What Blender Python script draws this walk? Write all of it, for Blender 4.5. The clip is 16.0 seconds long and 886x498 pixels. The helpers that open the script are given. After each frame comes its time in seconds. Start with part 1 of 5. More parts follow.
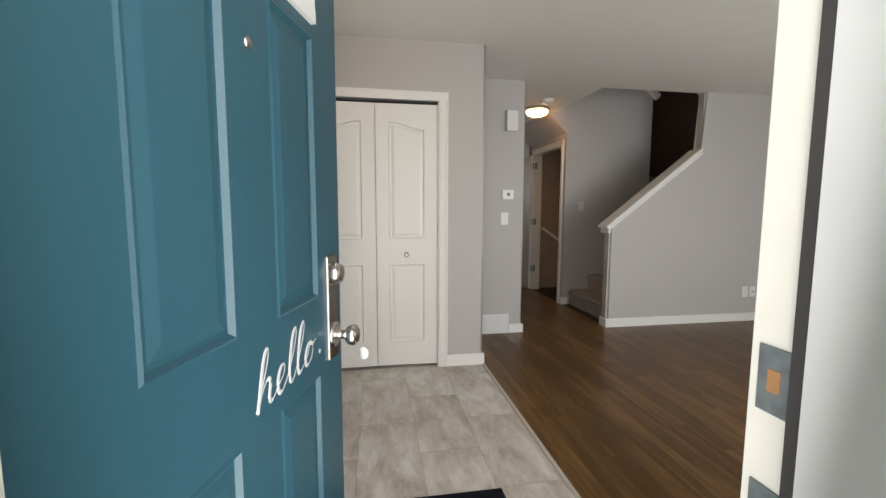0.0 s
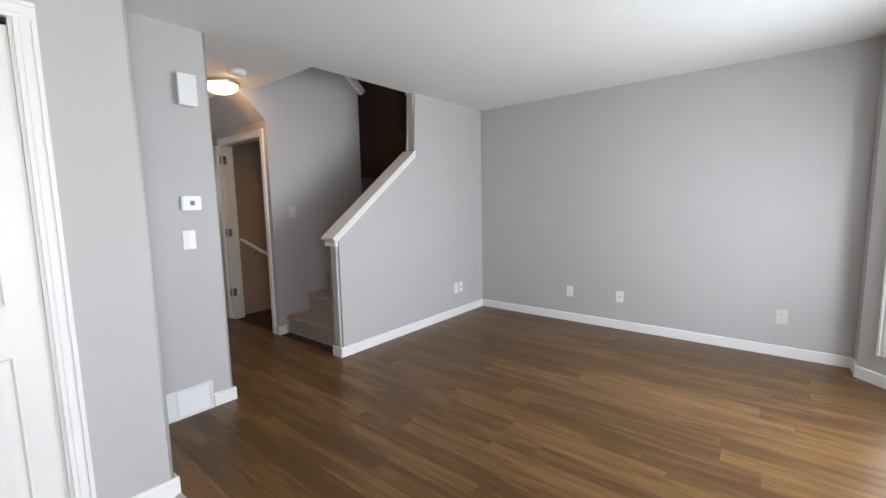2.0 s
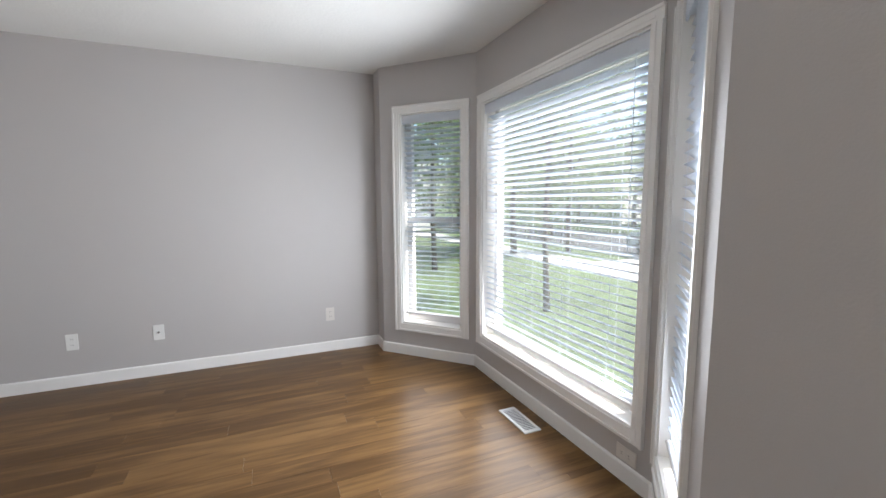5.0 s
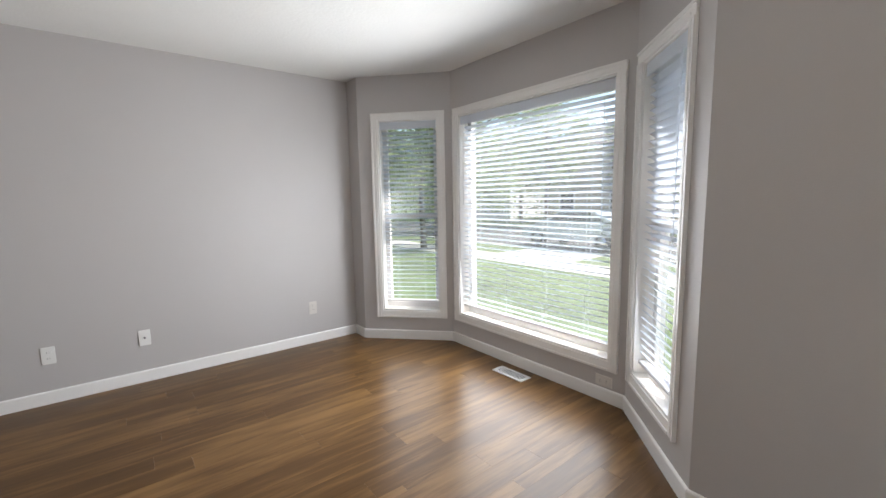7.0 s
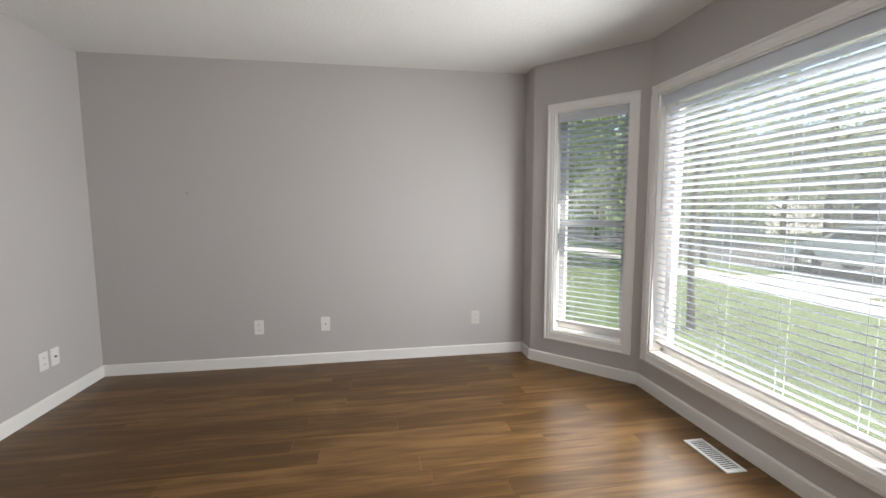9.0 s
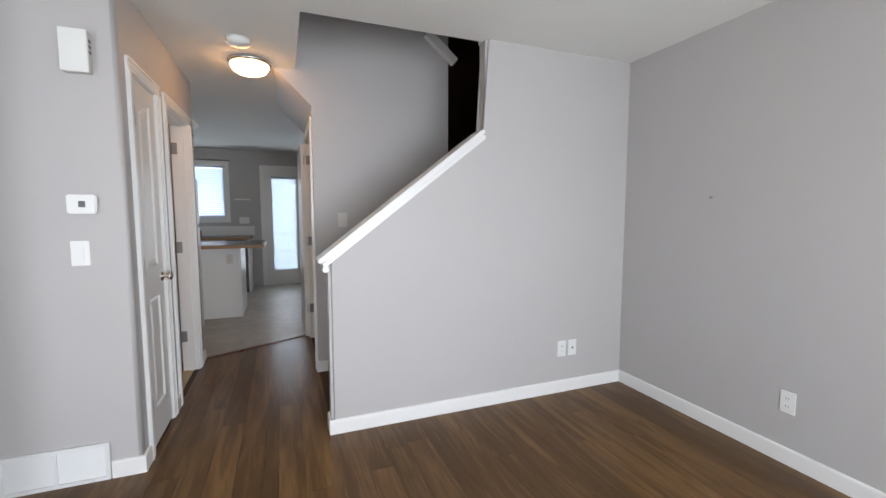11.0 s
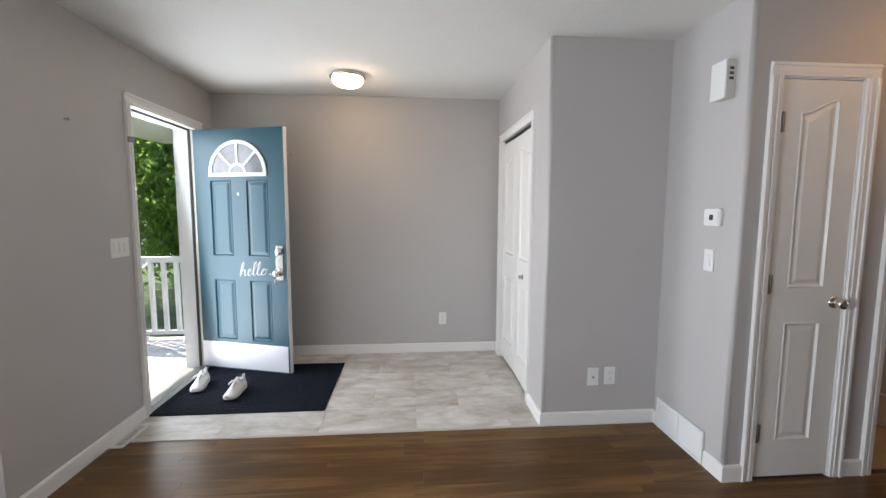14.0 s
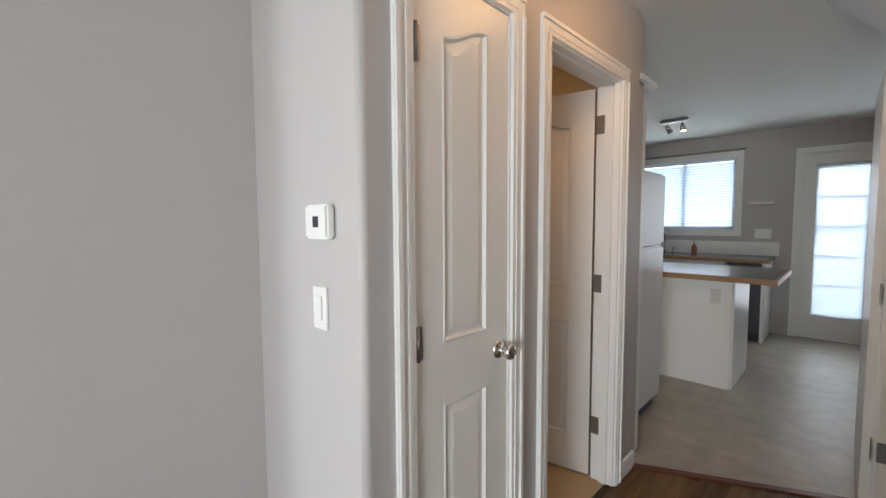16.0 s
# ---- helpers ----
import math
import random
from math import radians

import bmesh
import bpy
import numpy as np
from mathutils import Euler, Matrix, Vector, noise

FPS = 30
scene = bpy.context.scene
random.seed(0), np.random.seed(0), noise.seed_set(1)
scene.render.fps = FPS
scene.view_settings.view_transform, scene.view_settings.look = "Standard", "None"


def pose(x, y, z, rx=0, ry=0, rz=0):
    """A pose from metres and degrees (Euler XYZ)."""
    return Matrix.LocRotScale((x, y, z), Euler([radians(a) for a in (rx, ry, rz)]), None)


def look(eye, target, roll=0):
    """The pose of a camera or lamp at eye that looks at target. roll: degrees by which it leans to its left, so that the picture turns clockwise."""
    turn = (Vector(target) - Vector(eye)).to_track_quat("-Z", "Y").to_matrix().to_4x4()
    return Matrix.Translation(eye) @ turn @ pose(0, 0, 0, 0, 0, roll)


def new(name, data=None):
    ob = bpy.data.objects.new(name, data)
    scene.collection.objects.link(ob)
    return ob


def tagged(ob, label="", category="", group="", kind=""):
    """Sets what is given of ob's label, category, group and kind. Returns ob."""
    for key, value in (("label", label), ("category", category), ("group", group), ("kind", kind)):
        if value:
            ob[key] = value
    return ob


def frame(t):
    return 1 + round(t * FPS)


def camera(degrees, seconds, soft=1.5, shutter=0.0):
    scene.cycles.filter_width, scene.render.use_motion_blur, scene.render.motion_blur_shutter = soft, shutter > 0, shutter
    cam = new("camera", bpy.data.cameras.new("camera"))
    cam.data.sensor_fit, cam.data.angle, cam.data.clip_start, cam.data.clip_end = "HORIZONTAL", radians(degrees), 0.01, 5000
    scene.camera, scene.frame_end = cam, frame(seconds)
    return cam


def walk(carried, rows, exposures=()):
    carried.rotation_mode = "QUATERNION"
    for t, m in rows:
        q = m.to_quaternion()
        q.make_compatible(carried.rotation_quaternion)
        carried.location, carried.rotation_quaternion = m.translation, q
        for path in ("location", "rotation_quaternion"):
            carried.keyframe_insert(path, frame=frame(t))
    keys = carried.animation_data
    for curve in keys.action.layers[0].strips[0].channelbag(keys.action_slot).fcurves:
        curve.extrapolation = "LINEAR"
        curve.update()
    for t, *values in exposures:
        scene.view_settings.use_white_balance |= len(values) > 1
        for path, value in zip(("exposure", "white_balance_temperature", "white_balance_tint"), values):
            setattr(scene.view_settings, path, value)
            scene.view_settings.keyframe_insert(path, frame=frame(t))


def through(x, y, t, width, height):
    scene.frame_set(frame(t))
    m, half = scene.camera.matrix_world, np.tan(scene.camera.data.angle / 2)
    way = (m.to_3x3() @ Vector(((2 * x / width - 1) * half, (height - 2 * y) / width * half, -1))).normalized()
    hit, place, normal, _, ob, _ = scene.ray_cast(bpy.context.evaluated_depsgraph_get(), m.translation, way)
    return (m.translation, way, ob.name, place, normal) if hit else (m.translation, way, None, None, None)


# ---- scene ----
cam = camera(94.2, 16.0, soft=1.5, shutter=0.0)
PATH = [
    (0, (0.6, -0.446, 1.21), (0.933, 1.517, 1.015), 0.2),
    (0.5, (0.647, 0.007, 1.224), (1.277, 1.898, 1.049), 0.5),
    (1, (0.719, 0.371, 1.308), (1.699, 2.104, 1.121), -0.1),
    (1.5, (0.777, 0.493, 1.33), (2.074, 2.002, 1.13), -0.3),
    (2, (0.855, 0.496, 1.322), (2.393, 1.754, 1.094), -1.2),
    (2.5, (0.979, 0.507, 1.329), (2.697, 1.505, 1.095), -1.5),
    (3, (1.058, 0.548, 1.298), (2.911, 1.265, 1.061), -1.6),
    (3.5, (1.11, 0.617, 1.32), (3.069, 0.942, 1.085), -0.4),
    (4, (1.194, 0.746, 1.287), (3.178, 0.657, 1.049), -1.7),
    (4.5, (1.318, 0.84, 1.288), (3.253, 0.398, 1.045), -1.3),
    (5, (1.493, 0.9, 1.304), (3.322, 0.122, 1.077), -0.3),
    (7.5, (1.419, 1.858, 1.314), (2.977, 0.627, 1.072), -1.1),
    (8, (1.368, 1.743, 1.319), (3.033, 0.661, 1.077), -0.5),
    (8.5, (1.503, 1.529, 1.313), (3.313, 0.71, 1.083), -0.1),
    (9, (1.699, 1.263, 1.276), (3.665, 0.95, 1.08), -0.2),
    (9.5, (1.918, 1.084, 1.278), (3.887, 1.382, 1.093), -0.1),
    (10, (2.227, 0.959, 1.321), (3.95, 1.959, 1.141), -0.8),
    (10.2, (2.298, 0.937, 1.302), (3.875, 2.155, 1.132), -0.4),
    (12.3, (3.585, 1.12, 1.338), (2.523, 2.807, 1.172), -1.0),
    (12.5, (3.679, 1.176, 1.363), (2.414, 2.713, 1.169), -1.0),
    (13, (3.833, 1.352, 1.363), (2.176, 2.461, 1.203), -0.9),
    (13.5, (3.891, 1.545, 1.379), (1.982, 2.125, 1.233), -0.8),
    (14, (3.899, 1.759, 1.385), (1.914, 1.915, 1.191), 0.2),
    (14.5, (3.722, 1.983, 1.387), (1.732, 2.051, 1.194), 0.2),
    (15, (3.485, 2.256, 1.354), (1.523, 2.583, 1.145), 0.4),
    (15.5, (3.166, 2.494, 1.352), (1.374, 3.367, 1.19), 1.0),
    (16, (2.833, 2.801, 1.345), (1.429, 4.22, 1.212), -0.3),
]
# seconds, stops, kelvin, tint
EXPOSURES = [(0.0, 0.88, 7300, 12), (0.5, 1.58, 6400, 13), (1.5, 1.58, 6200, 12), (2.5, 1.58, 6600, 13), (3.5, 1.60, 6500, 13), (4.5, 1.46, 6500, 13), (7.5, 1.42, 6750, 13), (9.0, 1.29, 7000, 13),
             (9.5, 1.31, 7300, 14), (10.0, 1.69, 6500, 12), (12.5, 1.57, 6450, 13), (13.0, 1.58, 6450, 13), (13.5, 1.46, 6450, 13), (14.5, 1.46, 6500, 12), (15.0, 1.50, 6480, 12), (15.5, 1.76, 6450, 10), (16.0, 1.86, 6700, 10)]
W_BAY, W_SIDE, W_DOOR, W_KIT = 23.0, 2.4, 9.4, 1.1
BATH_A = 192.0
walk(cam, [(r[0], look(*r[1:])) for r in PATH], EXPOSURES)

# ---- light ----
SUN_EL, SUN_AZ = radians(48), radians(240)     # the sun stands out front, over the porch end
world = bpy.data.worlds.new("sky")
scene.world = world
world.use_nodes = True
wn = world.node_tree.nodes
sky = wn.new("ShaderNodeTexSky")
sky.sky_type = "NISHITA"
sky.sun_disc = False
sky.sun_elevation = SUN_EL
sky.sun_rotation = radians(90 - 240 + 360)
world.node_tree.links.new(sky.outputs["Color"], wn["Background"].inputs["Color"])
wn["Background"].inputs["Strength"].default_value = 0.125

sun = new("sun", bpy.data.lights.new("sun", "SUN"))
sun.data.energy, sun.data.angle, sun.data.color = 4.5, radians(0.6), (1.0, 0.95, 0.87)
_from = Vector((math.cos(SUN_AZ) * math.cos(SUN_EL), math.sin(SUN_AZ) * math.cos(SUN_EL), math.sin(SUN_EL)))
sun.matrix_world = look(_from * 30, (0, 0, 0))


def window_lamp(name, centre, aim, w, h, watts):
    ob = new(name, bpy.data.lights.new(name, "AREA"))
    ob.data.shape, ob.data.size, ob.data.size_y = "RECTANGLE", w, h
    ob.data.energy, ob.data.color = watts, (0.86, 0.93, 1.0)
    ob.data.spread = radians(150)
    ob.matrix_world = look(centre, aim)
    return ob


# daylight that the sky sends in through the openings
window_lamp("skylight_bay", (3.5, -0.575, 1.05), (3.5, 1.0, 0.97), 1.40, 1.45, W_BAY)
window_lamp("skylight_bay_east", (4.61, -0.31, 1.05), (3.9, 0.4, 0.97), 0.5, 1.45, W_SIDE)
window_lamp("skylight_bay_west", (2.40, -0.31, 1.05), (3.1, 0.4, 0.97), 0.5, 1.45, W_SIDE)
window_lamp("skylight_door", (0.69, -0.15, 1.05), (0.74, 1.5, 1.30), 0.62, 1.95, W_DOOR)
window_lamp("skylight_patio", (2.75, 8.96, 1.1), (2.75, 7.5, 1.1), 0.5, 1.6, W_KIT)
window_lamp("skylight_kitchen", (1.21, 8.96, 1.68), (1.21, 7.5, 1.68), 1.1, 0.8, W_KIT)
window_lamp("skylight_dining", (3.77, 8.96, 1.35), (3.77, 7.5, 1.35), 0.8, 1.3, W_KIT)


# ---- materials ----
def mat(name, colour, rough=0.5, metal=0.0, var=0.08, scale=6.0, bump=0.0, bump_scale=200.0, stretch=(1, 1, 1), rand=0.0, spec=0.5):
    m = bpy.data.materials.new(name)
    m.use_nodes = True
    nt = m.node_tree
    N, L = nt.nodes, nt.links
    b = N["Principled BSDF"]
    b.inputs["Roughness"].default_value, b.inputs["Metallic"].default_value = rough, metal
    b.inputs["Specular IOR Level"].default_value = spec
    tc = N.new("ShaderNodeTexCoord")
    mp = N.new("ShaderNodeMapping")
    mp.inputs["Scale"].default_value = stretch
    L.new(tc.outputs["Object"], mp.inputs["Vector"])
    n1 = N.new("ShaderNodeTexNoise")
    n1.inputs["Scale"].default_value, n1.inputs["Detail"].default_value = scale, 6
    L.new(mp.outputs["Vector"], n1.inputs["Vector"])
    n2 = N.new("ShaderNodeTexNoise")
    n2.inputs["Scale"].default_value, n2.inputs["Detail"].default_value = scale * 0.18, 3
    L.new(mp.outputs["Vector"], n2.inputs["Vector"])
    mix = N.new("ShaderNodeMath")
    mix.operation = "ADD"
    L.new(n1.outputs["Fac"], mix.inputs[0])
    L.new(n2.outputs["Fac"], mix.inputs[1])
    src = mix.outputs[0]
    if rand:
        oi = N.new("ShaderNodeObjectInfo")
        r = N.new("ShaderNodeMath")
        r.operation = "MULTIPLY_ADD"
        r.inputs[1].default_value = rand
        L.new(oi.outputs["Random"], r.inputs[0])
        L.new(src, r.inputs[2])
        src = r.outputs[0]
    ramp = N.new("ShaderNodeMapRange")
    ramp.inputs["From Min"].default_value, ramp.inputs["From Max"].default_value = 0.6, 1.4 + rand
    ramp.inputs["To Min"].default_value, ramp.inputs["To Max"].default_value = 1 - var, 1 + var
    L.new(src, ramp.inputs["Value"])
    mul = N.new("ShaderNodeVectorMath")
    mul.operation = "SCALE"
    mul.inputs[0].default_value = colour
    L.new(ramp.outputs["Result"], mul.inputs["Scale"])
    L.new(mul.outputs["Vector"], b.inputs["Base Color"])
    if bump:
        n3 = N.new("ShaderNodeTexNoise")
        n3.inputs["Scale"].default_value, n3.inputs["Detail"].default_value = bump_scale, 4
        L.new(mp.outputs["Vector"], n3.inputs["Vector"])
        bp = N.new("ShaderNodeBump")
        bp.inputs["Strength"].default_value, bp.inputs["Distance"].default_value = bump, 0.002
        L.new(n3.outputs["Fac"], bp.inputs["Height"])
        L.new(bp.outputs["Normal"], b.inputs["Normal"])
    return m


def emitter(name, colour, strength):
    m = bpy.data.materials.new(name)
    m.use_nodes = True
    b = m.node_tree.nodes["Principled BSDF"]
    b.inputs["Base Color"].default_value = (0.9, 0.88, 0.82, 1)
    b.inputs["Roughness"].default_value = 0.3
    b.inputs["Emission Color"].default_value = (*colour, 1)
    b.inputs["Emission Strength"].default_value = strength
    return m


def wood_mat(name, dark, light, rough, grain=1.0, axis="Y", rand=0.5, streaks=((14, 1.6), (90, 3.5)), span=(0.40, 1.0), middle=None):
    """Plank floor: streaky grain along the plank, a tone of its own for each plank."""
    m = bpy.data.materials.new(name)
    m.use_nodes = True
    nt = m.node_tree
    N, L = nt.nodes, nt.links
    b = N["Principled BSDF"]
    tc, oi = N.new("ShaderNodeTexCoord"), N.new("ShaderNodeObjectInfo")
    off = N.new("ShaderNodeVectorMath")
    off.operation = "MULTIPLY_ADD"
    off.inputs[1].default_value = (17.0, 31.0, 5.0)
    L.new(oi.outputs["Random"], off.inputs[0])
    L.new(tc.outputs["Object"], off.inputs[2])
    def streak(sx, sy, detail):
        mp = N.new("ShaderNodeMapping")
        mp.inputs["Scale"].default_value = (sx, sy, 1) if axis == "Y" else (sy, sx, 1)
        L.new(off.outputs["Vector"], mp.inputs["Vector"])
        n = N.new("ShaderNodeTexNoise")
        n.inputs["Scale"].default_value, n.inputs["Detail"].default_value, n.inputs["Distortion"].default_value = 1.0, detail, 0.6
        L.new(mp.outputs["Vector"], n.inputs["Vector"])
        return n.outputs["Fac"]
    a, c = streak(*streaks[0], 4), streak(*streaks[1], 6)
    s1 = N.new("ShaderNodeMath")
    s1.operation = "MULTIPLY_ADD"
    s1.inputs[1].default_value = 0.35 * grain
    L.new(c, s1.inputs[0])
    L.new(a, s1.inputs[2])
    s2 = N.new("ShaderNodeMath")
    s2.operation = "MULTIPLY_ADD"
    s2.inputs[1].default_value = rand
    L.new(oi.outputs["Random"], s2.inputs[0])
    L.new(s1.outputs[0], s2.inputs[2])
    ramp = N.new("ShaderNodeValToRGB")
    e = ramp.color_ramp.elements
    e[0].position, e[1].position = span
    e[0].color, e[1].color = (*dark, 1), (*light, 1)
    if middle:
        mid = ramp.color_ramp.elements.new((span[0] + span[1]) / 2)
        mid.color = (*middle, 1)
    nrm = N.new("ShaderNodeMapRange")
    nrm.inputs["From Max"].default_value = 1.17 + rand * 0.6
    L.new(s2.outputs[0], nrm.inputs["Value"])
    L.new(nrm.outputs["Result"], ramp.inputs["Fac"])
    L.new(ramp.outputs["Color"], b.inputs["Base Color"])
    rr = N.new("ShaderNodeMapRange")
    rr.inputs["To Min"].default_value, rr.inputs["To Max"].default_value = rough - 0.02, rough + 0.03
    L.new(a, rr.inputs["Value"])
    L.new(rr.outputs["Result"], b.inputs["Roughness"])
    bp = N.new("ShaderNodeBump")
    bp.inputs["Strength"].default_value, bp.inputs["Distance"].default_value = 0.12, 0.001
    L.new(c, bp.inputs["Height"])
    L.new(bp.outputs["Normal"], b.inputs["Normal"])
    return m


WALL = mat("wall_paint", (0.465, 0.446, 0.437), 0.55, var=0.02, scale=2.0, bump=0.25, bump_scale=160)
BROWN = mat("dark_brown_wall", (0.30, 0.185, 0.14), 0.6, var=0.06, bump=0.1)
CEIL = mat("ceiling_stipple", (0.74, 0.73, 0.70), 0.9, var=0.02, bump=1.0, bump_scale=48)
TRIM = mat("trim_white", (0.78, 0.77, 0.75), 0.32, var=0.015, bump=0.03, bump_scale=60)
DOORW = mat("door_white", (0.76, 0.75, 0.72), 0.34, var=0.015, bump=0.15, bump_scale=90, stretch=(1, 1, 0.12))
CREAM = mat("cream_jamb_paint", (0.80, 0.77, 0.70), 0.45, var=0.04, bump=0.1)
TEAL = mat("teal_door_paint", (0.0192, 0.079, 0.110), 0.36, var=0.06, scale=5, bump=0.12, bump_scale=120, stretch=(1, 1, 0.3))
KICK = mat("kick_plate_metal", (0.80, 0.79, 0.82), 0.38, 0.25, var=0.03, stretch=(0.1, 1, 6))
NICKEL = mat("satin_nickel", (0.62, 0.60, 0.57), 0.24, 1.0, var=0.04)
STEEL = mat("dull_hinge_steel", (0.32, 0.31, 0.30), 0.42, 1.0, var=0.1, scale=30)
RUST = mat("rusty_strike_steel", (0.20, 0.22, 0.23), 0.6, 0.5, var=0.45, scale=45, bump=0.3)
RAWWOOD = mat("raw_wood_mortise", (0.36, 0.18, 0.08), 0.8, var=0.3, scale=30)
RUBBER = mat("weatherstrip_rubber", (0.05, 0.045, 0.045), 0.7)
PLASTIC = mat("white_plastic", (0.76, 0.76, 0.74), 0.35, var=0.01)
IVORY = mat("ivory_plastic", (0.62, 0.59, 0.55), 0.4, var=0.01)
DARKP = mat("dark_plastic", (0.03, 0.03, 0.035), 0.3)
VENTM = mat("white_enamel_metal", (0.72, 0.72, 0.71), 0.4, 0.0, var=0.03)
VENTD = mat("vent_dark_inside", (0.05, 0.05, 0.055), 0.7)
GROUT = mat("joint_dark", (0.055, 0.033, 0.020), 0.8)
TGROUT = mat("tile_joint", (0.54, 0.51, 0.47), 0.85)
PLANK = wood_mat("laminate_plank", (0.066, 0.0340, 0.0122), (0.205, 0.112, 0.042), 0.29, grain=1.15, rand=0.26, streaks=((18, 1.7), (70, 4.0)), span=(0.30, 0.82), middle=(0.102, 0.0525, 0.0190))
PLANK.node_tree.nodes["Principled BSDF"].inputs["Specular IOR Level"].default_value = 0.21
TILE = wood_mat("pale_vinyl_tile", (0.34, 0.29, 0.23), (0.84, 0.83, 0.81), 0.42, grain=1.3, axis="Y", rand=0.10, streaks=((8, 3.2), (34, 13)))
KTILE = mat("kitchen_vinyl", (0.44, 0.40, 0.34), 0.42, var=0.28, scale=9, bump=0.05)
MAT_ = mat("navy_door_mat", (0.006, 0.008, 0.016), 0.95, var=0.4, scale=60, bump=1.0, bump_scale=260, spec=0.2)
CARPET = mat("stair_carpet", (0.31, 0.275, 0.25), 1.0, var=0.25, scale=90, bump=1.0, bump_scale=350)
TAN = mat("tan_floor", (0.46, 0.34, 0.20), 0.5, var=0.1)
# white slats tinted blue: the sky's light is put into their colour
SLAT = mat("blind_slat_sky_tint", (0.79, 0.81, 0.84), 0.4, var=0.01)
_n, _l = SLAT.node_tree.nodes, SLAT.node_tree.links
_t, _m = _n.new("ShaderNodeBsdfTranslucent"), _n.new("ShaderNodeMixShader")
_t.inputs["Color"].default_value = (0.78, 0.86, 0.96, 1)
_m.inputs["Fac"].default_value = 0.4
_l.new(_n["Principled BSDF"].outputs[0], _m.inputs[1])
_l.new(_t.outputs[0], _m.inputs[2])
_l.new(_m.outputs[0], _n["Material Output"].inputs["Surface"])
VINYL = mat("vinyl_window_frame", (0.78, 0.78, 0.78), 0.3, var=0.01)
SHOE = mat("white_sneaker_cloth", (0.78, 0.76, 0.76), 0.8, var=0.05, scale=60, bump=0.4, bump_scale=500)
SOLE = mat("white_sneaker_sole", (0.82, 0.80, 0.78), 0.6, var=0.03)
BRASS = mat("light_wood_edge", (0.33, 0.18, 0.08), 0.45, var=0.25, scale=10, stretch=(1, 6, 6))
COUNTER = mat("dark_laminate_counter", (0.10, 0.10, 0.11), 0.25, var=0.15, scale=40)
FRIDGE = mat("white_fridge", (0.70, 0.70, 0.71), 0.28, var=0.01, bump=0.05)
REDW = mat("reddish_wood_strip", (0.13, 0.04, 0.02), 0.35, var=0.2, stretch=(1, 1, 1))
DECK = mat("porch_pale_boards", (0.68, 0.67, 0.65), 0.7, var=0.12, scale=5, bump=0.3, bump_scale=40)
EXTW = mat("white_exterior_paint", (0.70, 0.70, 0.70), 0.5, var=0.03)
SIDING = mat("pale_siding", (0.55, 0.55, 0.54), 0.6, var=0.05)
GRASS = mat("lawn_grass", (0.076, 0.110, 0.040), 1.0, var=0.45, scale=3, bump=0.8, bump_scale=60)
CONC = mat("concrete_path", (0.44, 0.43, 0.40), 0.9, var=0.12, scale=4, bump=0.3, bump_scale=80)
ASPH = mat("asphalt_road", (0.06, 0.06, 0.062), 0.9, var=0.2, scale=20, bump=0.4)


def leaf_mat(name, front, through, mixed):
    m = mat(name, front, 0.6, var=0.5, scale=2.5)
    n, l = m.node_tree.nodes, m.node_tree.links
    t, x = n.new("ShaderNodeBsdfTranslucent"), n.new("ShaderNodeMixShader")
    t.inputs["Color"].default_value = (*through, 1)
    x.inputs["Fac"].default_value = mixed
    l.new(n["Principled BSDF"].outputs[0], x.inputs[1])
    l.new(t.outputs[0], x.inputs[2])
    l.new(x.outputs[0], n["Material Output"].inputs["Surface"])
    return m


LEAF = leaf_mat("tree_leaves", (0.085, 0.15, 0.04), (0.26, 0.42, 0.08), 0.6)
# second leaf copy, greyed and paled: haze and glare put into its colour
HAZED_LEAF = leaf_mat("hazed_tree_leaves", (0.13, 0.17, 0.095), (0.29, 0.36, 0.18), 0.58)
BARK = mat("tree_bark", (0.09, 0.065, 0.045), 0.95, var=0.3, scale=12, bump=0.8, bump_scale=40)
CARB = mat("silver_car_paint", (0.42, 0.46, 0.52), 0.25, 0.5, var=0.02)
CARG = mat("dark_car_glass", (0.02, 0.025, 0.03), 0.08)
TYRE = mat("tyre_rubber", (0.02, 0.02, 0.02), 0.85)
ROOF = mat("asphalt_shingle_roof", (0.10, 0.09, 0.085), 0.95, var=0.25, scale=12)
BULB = emitter("frosted_glass_lamp_lit", (1.0, 0.70, 0.40), 9.0)
BULB_HALL = emitter("warm_glass_lamp_lit", (1.0, 0.52, 0.19), 6.8)
BULB_BATH = emitter("bathroom_glass_lamp_lit", (1.0, 0.52, 0.20), 2.8)
SKYGLOW = emitter("pale_sky_glow", (0.66, 0.82, 1.0), 1.6)
SKYGLOW.node_tree.nodes["Principled BSDF"].inputs["Base Color"].default_value = (0.02, 0.02, 0.02, 1)
SPOT = emitter("spot_bulb_lit", (1.0, 0.85, 0.65), 20.0)


def glass_mat():
    m = bpy.data.materials.new("window_glass")
    m.use_nodes = True
    b = m.node_tree.nodes["Principled BSDF"]
    b.inputs["Base Color"].default_value = (0.97, 0.99, 0.98, 1)
    b.inputs["Roughness"].default_value = 0.0
    b.inputs["Transmission Weight"].default_value = 1.0
    b.inputs["IOR"].default_value = 1.05
    return m


GLASS = glass_mat()
